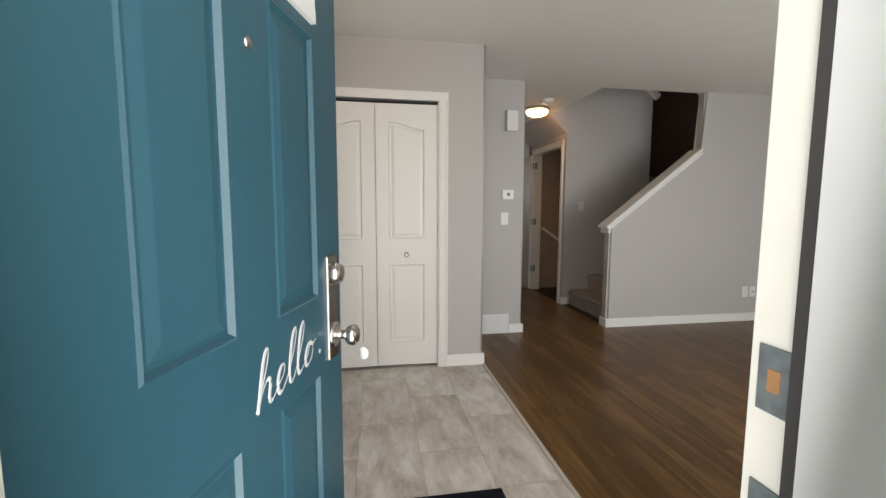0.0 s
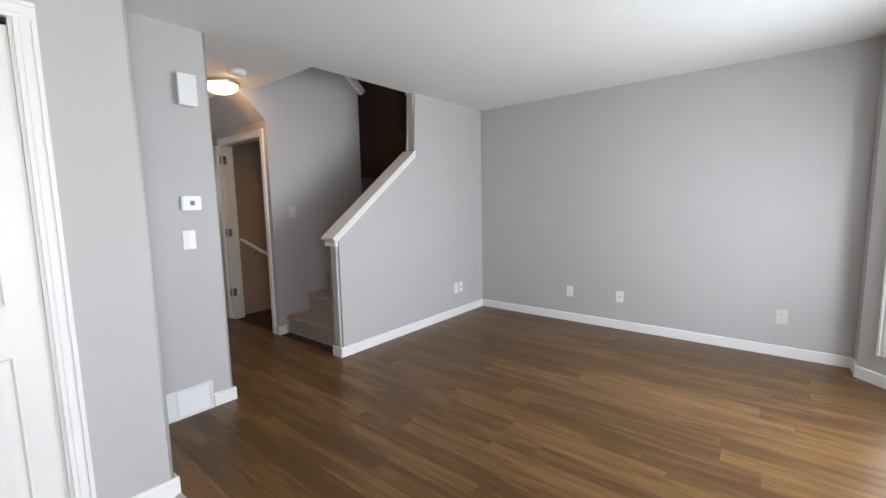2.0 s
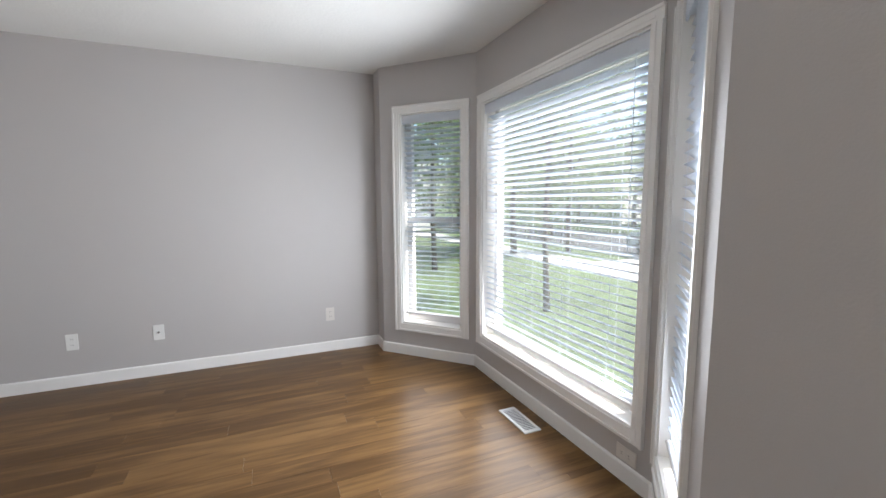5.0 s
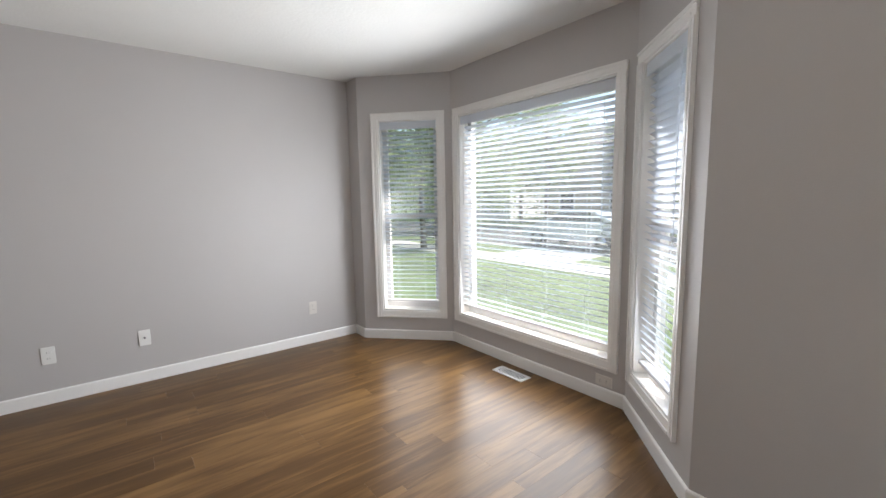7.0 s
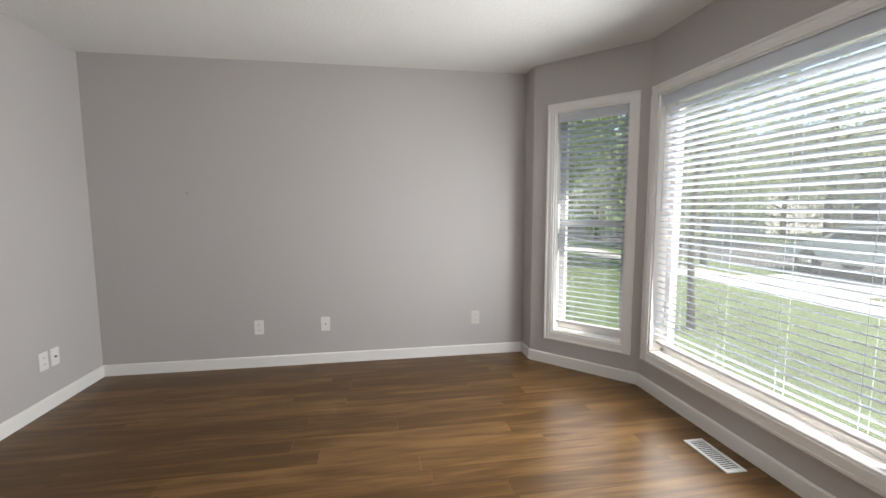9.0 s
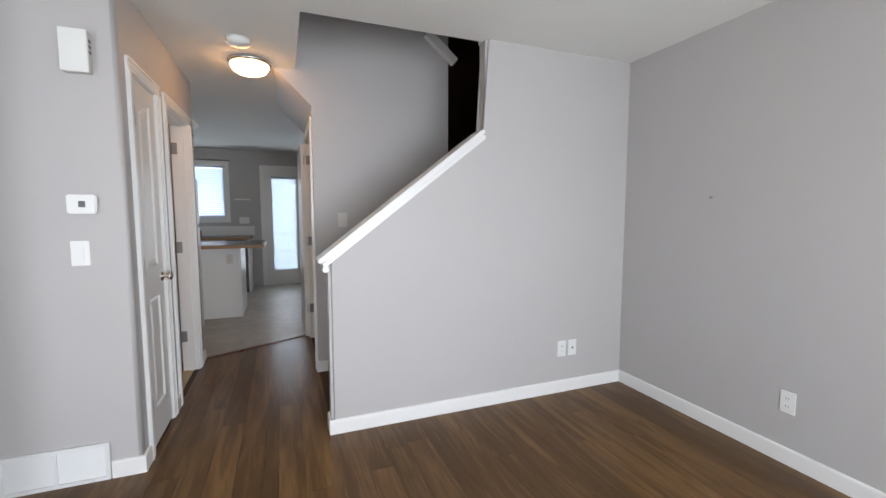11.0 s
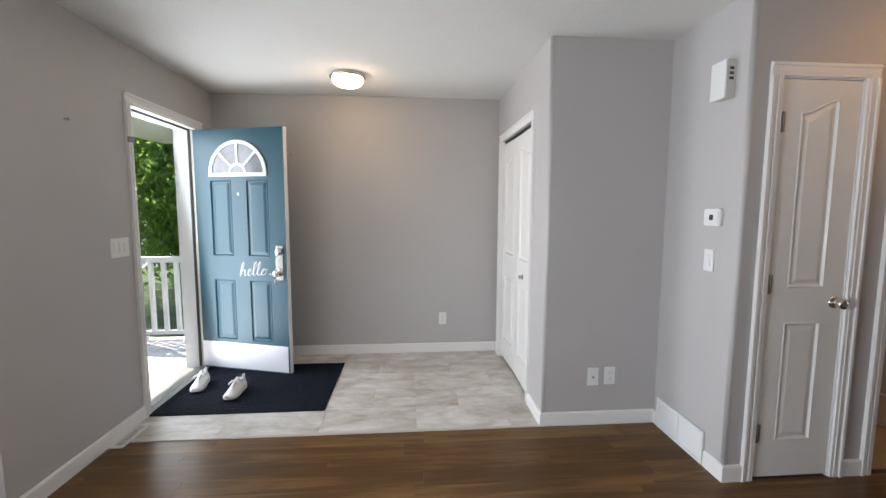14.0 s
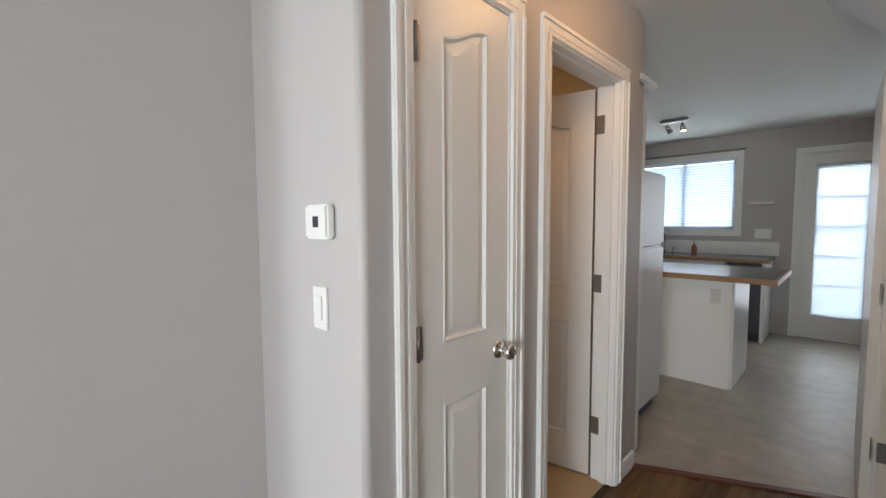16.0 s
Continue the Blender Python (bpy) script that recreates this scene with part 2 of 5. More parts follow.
# bay panes mix in a pale blue veil: window haze put into the glass
VEILED = glass_mat()
VEILED.name = "veiled_window_glass"
_n, _l = VEILED.node_tree.nodes, VEILED.node_tree.links
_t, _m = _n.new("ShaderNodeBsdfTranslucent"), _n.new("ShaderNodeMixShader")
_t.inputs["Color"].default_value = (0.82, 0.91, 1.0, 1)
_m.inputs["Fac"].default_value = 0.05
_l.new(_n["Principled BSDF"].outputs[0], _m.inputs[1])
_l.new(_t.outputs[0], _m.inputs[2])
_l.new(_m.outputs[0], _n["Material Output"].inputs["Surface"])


# ---- building helpers ----
def mesh_ob(name, bm, material, parent=None):
    me = bpy.data.meshes.new(name)
    bmesh.ops.recalc_face_normals(bm, faces=bm.faces)
    bm.to_mesh(me)
    bm.free()
    if material:
        me.materials.append(material)
    ob = new(name, me)
    if parent:
        ob.parent = parent
    return ob


def part(name, bm, material, parent, label=""):
    ob = mesh_ob(name, bm, material, parent)
    if label:
        tagged(ob, label)
    return ob


def add_box(bm, x0, x1, y0, y1, z0, z1, m=None):
    vs = [Vector((x, y, z)) for z in (z0, z1) for y in (y0, y1) for x in (x0, x1)]
    if m is not None:
        vs = [m @ v for v in vs]
    v = [bm.verts.new(p) for p in vs]
    for f in ((0, 2, 3, 1), (4, 5, 7, 6), (0, 1, 5, 4), (2, 6, 7, 3), (0, 4, 6, 2), (1, 3, 7, 5)):
        bm.faces.new([v[i] for i in f])


def box(x0, x1, y0, y1, z0, z1, bevel=0.0, m=None, seg=2):
    bm = bmesh.new()
    add_box(bm, x0, x1, y0, y1, z0, z1, m)
    if bevel:
        bmesh.ops.bevel(bm, geom=bm.edges[:], offset=bevel, segments=seg, affect="EDGES")
    return bm


def boxes(rows, m=None):
    bm = bmesh.new()
    for r in rows:
        add_box(bm, *r, m)
    return bm


def lathe(profile, n=32, m=None):
    """Surface of revolution about z from rows of (radius, height)."""
    bm = bmesh.new()
    rings = []
    for r, z in profile:
        ring = []
        for i in range(n):
            a = 2 * math.pi * i / n
            p = Vector((r * math.cos(a), r * math.sin(a), z))
            ring.append(bm.verts.new(m @ p if m is not None else p))
        rings.append(ring)
    for a, b in zip(rings, rings[1:]):
        for i in range(n):
            bm.faces.new((a[i], a[(i + 1) % n], b[(i + 1) % n], b[i]))
    for ring in (rings[0], rings[-1]):
        if (ring[0].co - ring[n // 2].co).length > 1e-4:
            bm.faces.new(ring)
    bmesh.ops.remove_doubles(bm, verts=bm.verts, dist=1e-6)
    for f in bm.faces:
        f.smooth = True
    return bm


def prism(points, y0, y1, m=None):
    """A polygon in the xz plane, drawn out from y0 to y1."""
    bm = bmesh.new()
    a = [bm.verts.new(m @ Vector((x, y0, z)) if m is not None else (x, y0, z)) for x, z in points]
    b = [bm.verts.new(m @ Vector((x, y1, z)) if m is not None else (x, y1, z)) for x, z in points]
    bm.faces.new(a)
    bm.faces.new(b[::-1])
    for i in range(len(a)):
        j = (i + 1) % len(a)
        bm.faces.new((a[i], a[j], b[j], b[i]))
    return bm


def tube(points, r, n=10):
    bm = bmesh.new()
    rings = []
    pts = [Vector(p) for p in points]
    for k, p in enumerate(pts):
        d = (pts[min(k + 1, len(pts) - 1)] - pts[max(k - 1, 0)]).normalized()
        q = d.to_track_quat("Z", "Y")
        rr = r[k] if isinstance(r, (list, tuple)) else r
        rings.append([bm.verts.new(p + q @ Vector((rr * math.cos(2 * math.pi * i / n), rr * math.sin(2 * math.pi * i / n), 0))) for i in range(n)])
    for a, b in zip(rings, rings[1:]):
        for i in range(n):
            bm.faces.new((a[i], a[(i + 1) % n], b[(i + 1) % n], b[i])).smooth = True
    bm.faces.new(rings[0])
    bm.faces.new(rings[-1])
    return bm


def empty(name, m=None):
    ob = new(name)
    if m is not None:
        ob.matrix_world = m
    return ob


def seg_frame(p0, p1, z=0.0):
    """Frame on a wall: local x along it from p0 to p1, local y out of the room (to the right of the walk p0 to p1), local z up."""
    d = (Vector(p1) - Vector(p0)).normalized()
    return Matrix(((d.x, d.y, 0, p0[0]), (d.y, -d.x, 0, p0[1]), (0, 0, 1, z), (0, 0, 0, 1)))


def wall(name, p0, p1, thick, z0, z1, openings=(), ext0=0.0, ext1=0.0, material=None, label=""):
    """A wall whose inner face runs from p0 to p1; the thickness lies to the right. Openings: (s0, s1, z0, z1)."""
    L = (Vector(p1) - Vector(p0)).length
    rows, s = [], -ext0
    for a, b, u, v in sorted(openings):
        rows.append((s, a, 0, thick, z0, z1))
        if u > z0:
            rows.append((a, b, 0, thick, z0, u))
        if v < z1:
            rows.append((a, b, 0, thick, v, z1))
        s = b
    rows.append((s, L + ext1, 0, thick, z0, z1))
    ob = mesh_ob(name, boxes(rows, seg_frame(p0, p1)), material or WALL)
    return tagged(ob, label or "smooth light grey painted interior wall", "wall", kind="structure")


def baseboard(p0, p1, e0=0.0, e1=0.0):
    L = (Vector(p1) - Vector(p0)).length
    m = seg_frame(p0, p1)
    prof = [(0, 0.0), (-0.013, 0.0), (-0.013, 0.078), (-0.009, 0.085), (0, 0.087)]
    bm = bmesh.new()
    a = [bm.verts.new(m @ Vector((-e0, y, z))) for y, z in prof]
    b = [bm.verts.new(m @ Vector((L + e1, y, z))) for y, z in prof]
    bm.faces.new(a)
    bm.faces.new(b[::-1])
    for i in range(len(prof)):
        j = (i + 1) % len(prof)
        bm.faces.new((a[i], a[j], b[j], b[i]))
    return tagged(mesh_ob("baseboard", bm, TRIM), "white painted wooden baseboard along the wall foot", "baseboard", "baseboards", "structure")


def casing(parent, m, s0, s1, z0, z1, w=0.062, bottom=False, name="casing"):
    """Moulded trim round an opening s0..s1, z0..z1, on the room side (local -y); stepped profile."""
    def stick(a0, a1, b0, b1, side):
        rows = [(a0, a1, -0.012, 0, b0, b1)]
        k = 0.016
        if side == "l":
            rows.append((a0 + 0.002, a0 + k, -0.019, -0.012, b0, b1))
            rows.append((a1 - 0.026, a1 - 0.016, -0.015, -0.012, b0, b1))
        elif side == "r":
            rows.append((a1 - k, a1 - 0.002, -0.019, -0.012, b0, b1))
            rows.append((a0 + 0.016, a0 + 0.026, -0.015, -0.012, b0, b1))
        elif side == "t":
            rows.append((a0 + 0.002, a1 - 0.002, -0.019, -0.012, b1 - k, b1 - 0.002))
            rows.append((a0 + w - 0.02, a1 - w + 0.02, -0.015, -0.012, b0 + 0.016, b0 + 0.026))
        else:
            rows.append((a0 + 0.002, a1 - 0.002, -0.019, -0.012, b0 + 0.002, b0 + k))
        return part(name, boxes(rows, m), TRIM, parent)
    zb = z0 - (w if bottom else 0)
    stick(s0 - w, s0, zb, z1, "l")
    stick(s1, s1 + w, zb, z1, "r")
    stick(s0 - w, s1 + w, z1, z1 + w, "t")
    if bottom:
        stick(s0, s1, z0 - w, z0, "b")


def outline(x0, x1, z0, z1, rise=0.0, n=10):
    """Outline of a door panel. rise: (height, side): the top swells in the middle (0) or sweeps up to the far (1) or near (-1) stile."""
    pts = [(x0, z0), (x1, z0)]
    if rise:
        h, side = rise
        for i in range(n + 1):
            u = i / n
            if side == 0:
                f = 0.5 - 0.5 * math.cos(2 * math.pi * u)
            else:
                f = 0.5 + 0.5 * math.cos(math.pi * (u if side > 0 else 1 - u))
            pts.append((x1 + (x0 - x1) * u, z1 - h + h * f))
    else:
        pts += [(x1, z1), (x0, z1)]
    return pts


def panel_bm(x0, x1, z0, z1, m, rise=0.0, depth=0.007):
    """A moulded panel that fills its hole: a cove down, a flat, and a raised field. The face looks to local -y."""
    bm = bmesh.new()
    rings = []
    for inset, y in ((0.0, 0.0), (0.006, -0.003), (0.014, depth), (0.022, depth), (0.040, 0.002), (0.043, 0.0015)):
        ring = outline(x0 + inset, x1 - inset, z0 + inset, z1 - inset, rise)
        rings.append([bm.verts.new(m @ Vector((x, y, z))) for x, z in ring])
    for a, b in zip(rings, rings[1:]):
        for i in range(len(a)):
            j = (i + 1) % len(a)
            bm.faces.new((a[i], a[j], b[j], b[i]))
    bm.faces.new(rings[-1])
    return bm


def leaf_with_panels(parent, name, m, w, z0, z1, t, holes, material, label, extra=()):
    """A door leaf with its face at local y = 0 looking to -y and its thickness behind it. holes: (x0, x1, z0, z1, rise)."""
    rows = [(0, w, 0.012, t, z0, z1)]
    xs = sorted({0.0, w, *[v for h in holes for v in h[:2]], *[v for h in extra for v in h[:2]]})
    zs = sorted({z0, z1, *[v for h in holes for v in h[2:4]], *[v for h in extra for v in h[2:4]]})
    solid = list(holes) + list(extra)
    for xa, xb in zip(xs, xs[1:]):
        za = None
        for zc, zd in zip(zs, zs[1:]):
            inside = any(h[0] <= (xa + xb) / 2 <= h[1] and h[2] <= (zc + zd) / 2 <= h[3] for h in solid)
            if inside:
                if za is not None:
                    rows.append((xa, xb, 0, 0.012, za, zc))
                    za = None
            elif za is None:
                za = zc
        if za is not None:
            rows.append((xa, xb, 0, 0.012, za, z1))
    bm = boxes(rows, m)
    for x0, x1, c0, c1, rise in holes:
        if rise:
            arch = outline(x0, x1, c0, c1, rise)[2:]
            for (xa, za), (xb, zb) in zip(arch, arch[1:]):
                f = [bm.verts.new(m @ Vector(p)) for p in ((xa, 0, za), (xb, 0, zb), (xb, 0, c1), (xa, 0, c1))]
                if max(c1 - za, c1 - zb) > 1e-4:
                    try:
                        bm.faces.new(f)
                    except ValueError:
                        pass
    leaf = part(name, bm, material, parent, label)
    for x0, x1, c0, c1, rise in holes:
        part("panel", panel_bm(x0, x1, c0, c1, m, rise), material, leaf)
    return leaf


def hinge(parent, m, x, z, y=0.0):
    bm = boxes([(x - 0.018, x + 0.018, y - 0.003, y, z - 0.045, z + 0.045)], m)
    b2 = lathe([(0.006, -0.048), (0.006, 0.048)], 10, m @ Matrix.Translation((x, y - 0.006, z)))
    me = bpy.data.meshes.new("tmp")
    b2.to_mesh(me)
    bm.from_mesh(me)
    b2.free()
    return part("hinge", bm, STEEL, parent, "dull steel butt hinge")


def knob(parent, m, x, z, r=0.026, reach=0.06, name="knob", label="satin nickel round knob"):
    """A round knob on a rose, standing out to local -y."""
    mm = m @ Matrix.Translation((x, 0, z)) @ pose(0, 0, 0, 90)
    prof = [(0.0, 0.0), (r * 1.2, 0.0), (r * 1.2, 0.004), (r * 0.9, 0.009), (r * 0.42, 0.012), (r * 0.42, reach * 0.45),
            (r * 0.8, reach * 0.55), (r, reach * 0.72), (r * 0.95, reach * 0.88), (r * 0.6, reach * 0.98), (0.0, reach)]
    return part(name, lathe(prof, 24, mm), NICKEL, parent, label)


H = 2.40
FAR = 5.135
# ---- the shell: living room, bay, entry, hall ----
# walls are walked so that the room lies to the left and the wall's thickness to the right
wall("wall_south", (0.0, 0.0), (2.08, 0.0), 0.16, 0, H, [(0.235, 1.112, 0, 2.05)], ext0=0.12)
BE, BD, BC, BB = (2.08, 0.0), (2.667, -0.58), (4.32, -0.58), (4.942, 0.0)
def along(p0, p1, q):
    return (Vector(q) - Vector(p0)).dot((Vector(p1) - Vector(p0)).normalized())
CW = 0.062
W3 = (along(BE, BD, (2.172, -0.098)) + CW, along(BE, BD, (2.634, -0.552)) - CW)
W2 = (2.718 - BD[0] + CW, 4.282 - BD[0] - CW)
W1 = (along(BC, BB, (4.375, -0.557)) + CW, along(BC, BB, (4.843, -0.075)) - CW)
WZ = (0.21 + CW, 2.078 - CW)
wall("wall_bay_west", BE, BD, 0.17, 0, H, [(*W3, *WZ)], ext1=0.07)
wall("wall_bay_south", BD, BC, 0.17, 0, H, [(*W2, *WZ)], ext0=0.07, ext1=0.07)
wall("wall_bay_east", BC, BB, 0.17, 0, H, [(*W1, *WZ)], ext0=0.07)
wall("wall_south_east", BB, (FAR, 0.0), 0.16, 0, H, ext1=0.12)
wall("wall_east", (FAR, 0.0), (FAR, 9.0), 0.12, 0, 5.0, ext1=0.12)
wall("wall_west", (0.0, 2.70), (0.0, 0.0), 0.12, 0, H, ext0=0.8)
# coat closet that stands out into the entry
wall("wall_closet_front", (1.43, 2.59), (0.0, 2.59), 0.11, 0, H, [(1.43 - 1.088, 1.43 - 0.155, 0, 1.985)], ext0=-0.02)
wall("wall_closet_side", (1.43, 3.345), (1.43, 2.61), 0.11, 0, H)
wall("wall_thermostat", (2.03, 3.345), (0.0, 3.345), 0.11, 0, H, ext0=-0.02)
wall("wall_hall_west", (2.03, 5.075), (2.03, 3.365), 0.115, 0, H, [(5.075 - 4.83, 5.075 - 4.165, 0, 2.01), (5.075 - 3.93, 5.075 - 3.50, 0, 2.01)], ext0=-0.02)
wall("wall_hall_end", (1.50, 5.075), (2.03, 5.075), -0.10, 0, H, ext1=-0.02)
for cx, cy in ((1.41, 2.61), (2.01, 3.365), (2.01, 5.055)):
    tagged(mesh_ob("corner_bead", lathe([(0.02, 0.0), (0.02, H)], 24, Matrix.Translation((cx, cy, 0))), WALL), "rounded light grey plaster wall corner", "wall corner", kind="structure")
# stair: knee wall, back wall, hall side wall, well above
KY0, KY1, POST = 3.365, 3.48, 3.955
bm = prism([(2.955, 0), (FAR, 0), (FAR, H), (POST, H), (POST, 1.787), (2.955, 1.008)], KY0, KY1)
es = [e for e in bm.edges if all(abs(v.co.x - 2.955) < 1e-6 for v in e.verts) or all(abs(v.co.x - POST) < 1e-6 for v in e.verts)]
es = [e for e in es if abs(e.verts[0].co.z - e.verts[1].co.z) > 0.1]
bmesh.ops.bevel(bm, geom=es, offset=0.02, segments=5, affect="EDGES")
tagged(mesh_ob("wall_knee", bm, WALL), "light grey stair wall with a sloping top", "wall", kind="structure")
wall("wall_stair_back", (2.96, 4.40), (4.11, 4.40), -0.12, 0, 5.0)
wall("wall_well_north", (2.745, 4.40), (2.96, 4.40), -0.12, H, 5.0)
wall("wall_hall_east", (2.96, 4.52), (2.96, 5.53), 0.11, 0, 2.14, [(0.0, 0.88, 0, 2.01)], ext0=0)
# sloping soffit between the hall ceiling and the wall with the basement door
bm = bmesh.new()
pr = [(2.70, H), (2.9595, 2.14), (3.07, 2.14), (3.07, H)]
a = [bm.verts.new((x, 4.4005, z)) for x, z in pr]
b = [bm.verts.new((x, 5.60, z)) for x, z in pr]
bm.faces.new(a), bm.faces.new(b[::-1])
for i in range(4):
    bm.faces.new((a[i], a[(i + 1) % 4], b[(i + 1) % 4], b[i]))
tagged(mesh_ob("soffit", bm, WALL), "sloped grey soffit below the hall ceiling", "soffit", kind="structure")
# ceiling with the stair well left open; textured
bm = boxes([(-0.12, 2.845, -0.16, 9.12, H, H + 0.28), (2.845, FAR + 0.12, -0.9, 3.42, H, H + 0.28), (POST, FAR, 3.42, 3.48, H, H + 0.28), (2.845, 4.01, 4.5202, 9.12, H, H + 0.28), (4.01, FAR + 0.12, 7.1, 9.12, H, H + 0.28),
            (2.05, 2.845, -0.9, -0.16, H, H + 0.28)])
tagged(mesh_ob("ceiling", bm, CEIL), "white stippled plaster ceiling", "ceiling", kind="structure")
wall("wall_well_west", (2.845, 4.52), (2.845, 3.42), 0.10, H + 0.28, 5.0)
wall("wall_well_south", (2.745, 3.42), (FAR, 3.42), 0.10, H + 0.28, 5.0)
wall("wall_stair_end", (FAR - 0.012, 3.48), (FAR - 0.012, 7.0), 0.010, 0.0, 5.0, material=BROWN, label="dark brown stairwell wall")
wall("wall_upper_west", (4.11, 7.0), (4.11, 4.52), 0.10, 0.0, 5.0, material=BROWN, label="dark brown stairwell wall")
wall("wall_upper_north", (FAR, 7.0), (4.0, 7.0), 0.10, 0.9, 5.0, material=BROWN, label="dark brown stairwell wall")
tagged(mesh_ob("ceiling_upstairs", box(2.7, FAR + 0.1, 3.3, 7.1, 5.0, 5.1), CEIL), "white upstairs ceiling above the stair", "ceiling", kind="structure")

# floors
def bounds(x):
    """South and north ends of the plank floor along the line at x."""
    if x < 2.03:
        return 0.0, (2.59 if x < 1.43 else 3.345)
    lo = 0.0
    if BE[0] <= x <= BD[0]:
        lo = -0.58 * (x - BE[0]) / (BD[0] - BE[0])
    elif BD[0] < x < BC[0]:
        lo = -0.58
    elif BC[0] <= x <= BB[0]:
        lo = -0.58 * (BB[0] - x) / (BB[0] - BC[0])
    hi = 5.075 + (x - 2.03) * 0.5 if x < 2.965 else KY0
    return lo, hi
tagged(mesh_ob("floor", box(1.30, FAR, -0.60, 9.1, -0.20, -0.008), GROUT), "dark wood laminate floor with long planks", "floor", kind="structure")
FLOOR = bpy.data.objects["floor"]
tagged(mesh_ob("floor_entry", box(-0.1, 1.43, -0.16, 3.40, -0.20, -0.0045), TGROUT), "pale mottled stone-look vinyl tile floor", "floor", kind="structure")
TFLOOR = bpy.data.objects["floor_entry"]
bm = bmesh.new()
pts = [(-0.2, 5.075), (2.03, 5.075), (2.965, 5.5425), (FAR, 5.5425), (FAR, 9.0), (-0.2, 9.0)]
a = [bm.verts.new((x, y, -0.19)) for x, y in pts]
b = [bm.verts.new((x, y, -0.002)) for x, y in pts]
bm.faces.new(a[::-1]), bm.faces.new(b)
for i in range(6):
    bm.faces.new((a[i], a[(i + 1) % 6], b[(i + 1) % 6], b[i]))
tagged(mesh_ob("floor_kitchen", bm, KTILE), "pale beige sheet vinyl kitchen floor", "floor", kind="structure")
tagged(mesh_ob("floor_bathroom", box(0.3, 1.99, 3.9, 5.07, -0.2, -0.001), TAN), "tan bathroom floor", "floor", kind="structure")
tagged(mesh_ob("transition_strip", box(1.425, 1.447, 0.0, 2.585, -0.004, 0.006, 0.002), mat("pale_strip", (0.5, 0.47, 0.43), 0.4)), "thin pale transition strip between tile and wood", "transition strip", kind="structure")
mm = seg_frame((2.03, 5.075), (2.965, 5.5425))
tagged(mesh_ob("transition_strip", box(0, 1.045, -0.02, 0.025, -0.004, 0.008, 0.003, mm), REDW), "reddish wooden transition strip to the kitchen", "transition strip", kind="structure")

# ---- bay windows with blinds ----
def window(name, p0, p1, s, z, hung, label, slope):
    """A cased window in a wall: frame, panes, and a horizontal slat blind (a thing of its own)."""
    m = seg_frame(p0, p1)
    s0, s1 = s
    z0, z1 = z
    win = tagged(empty(name), label, "window", kind="structure")
    casing(win, m, s0, s1, z0, z1, CW, bottom=True)
    part("window_reveal", boxes([(s0, s0 + 0.012, 0, 0.13, z0, z1), (s1 - 0.012, s1, 0, 0.13, z0, z1), (s0 + 0.012, s1 - 0.012, 0, 0.13, z1 - 0.012, z1), (s0 + 0.012, s1 - 0.012, -0.004, 0.13, z0, z0 + 0.014)], m), TRIM, win)
    f = 0.045
    a, b, c, d = s0 + 0.012, s1 - 0.012, z0 + 0.014, z1 - 0.012
    part("window_frame", boxes([(a, a + f, 0.10, 0.15, c, d), (b - f, b, 0.10, 0.15, c, d), (a + f, b - f, 0.10, 0.15, c, c + f), (a + f, b - f, 0.10, 0.15, d - f, d)], m), VINYL, win)
    if hung:
        zm = 1.16
        part("meeting_rail", boxes([(a + f, b - f, 0.095, 0.14, zm - 0.022, zm + 0.022)], m), VINYL, win)
        panes = [(c + f, zm - 0.022), (zm + 0.022, d - f)]
    else:
        panes = [(c + f, d - f)]
    for u, v in panes:
        p = part("pane", boxes([(a + f, b - f, 0.122, 0.127, u, v)], m), VEILED, win)
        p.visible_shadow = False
    # blind
    bl = tagged(empty("window_blind"), "white horizontal slat blind lowered in the bay window, slats open", "blind", "bay window blinds")
    xa, xb, top, bot = s0 + 0.02, s1 - 0.02, z1 - 0.014, z0 + 0.085
    part("headrail", box(xa, xb, 0.02, 0.075, top - 0.05, top, 0.003, m), SLAT, bl)
    part("valance", box(xa - 0.004, xb + 0.004, 0.008, 0.016, top - 0.068, top, 0.003, m), SLAT, bl)
    pitch = 0.0405
    n = int((top - 0.075 - bot) / pitch)
    w, t, tilt = 0.050, 0.0032, radians(slope)
    me = bpy.data.meshes.new("slat")
    bm = bmesh.new()
    for k in range(5):
        u = -w / 2 + w * k / 4
        zc = 0.0046 * (1 - (2 * u / w) ** 2)
        for x in (xa + 0.004, xb - 0.004):
            for dz in (0, t):
                bm.verts.new((x, u, zc + dz))
    bm.verts.ensure_lookup_table()
    V = bm.verts
    for k in range(4):
        i, j = 4 * k, 4 * k + 4
        bm.faces.new((V[i], V[i + 2], V[j + 2], V[j]))
        bm.faces.new((V[i + 1], V[j + 1], V[j + 3], V[i + 3]))
        bm.faces.new((V[i], V[j], V[j + 1], V[i + 1]))
        bm.faces.new((V[i + 2], V[i + 3], V[j + 3], V[j + 2]))
    bm.faces.new((V[0], V[1], V[3], V[2]))
    bm.faces.new((V[16], V[18], V[19], V[17]))
    bmesh.ops.recalc_face_normals(bm, faces=bm.faces)
    bm.to_mesh(me)
    bm.free()
    me.materials.append(SLAT)
    rs = random.Random(5)
    for k in range(n):
        ob = new("slat", me)
        ob.parent = bl
        ob.matrix_basis = m @ Matrix.Translation((0, 0.048, bot + 0.03 + pitch * (k + 0.5))) @ Matrix.Rotation(tilt + radians(rs.uniform(-1.5, 1.5)), 4, "X")
    part("bottom_rail", box(xa + 0.004, xb - 0.004, 0.022, 0.074, bot - 0.004, bot + 0.014, 0.004, m), VINYL, bl)
    k = 2 if hung else 4
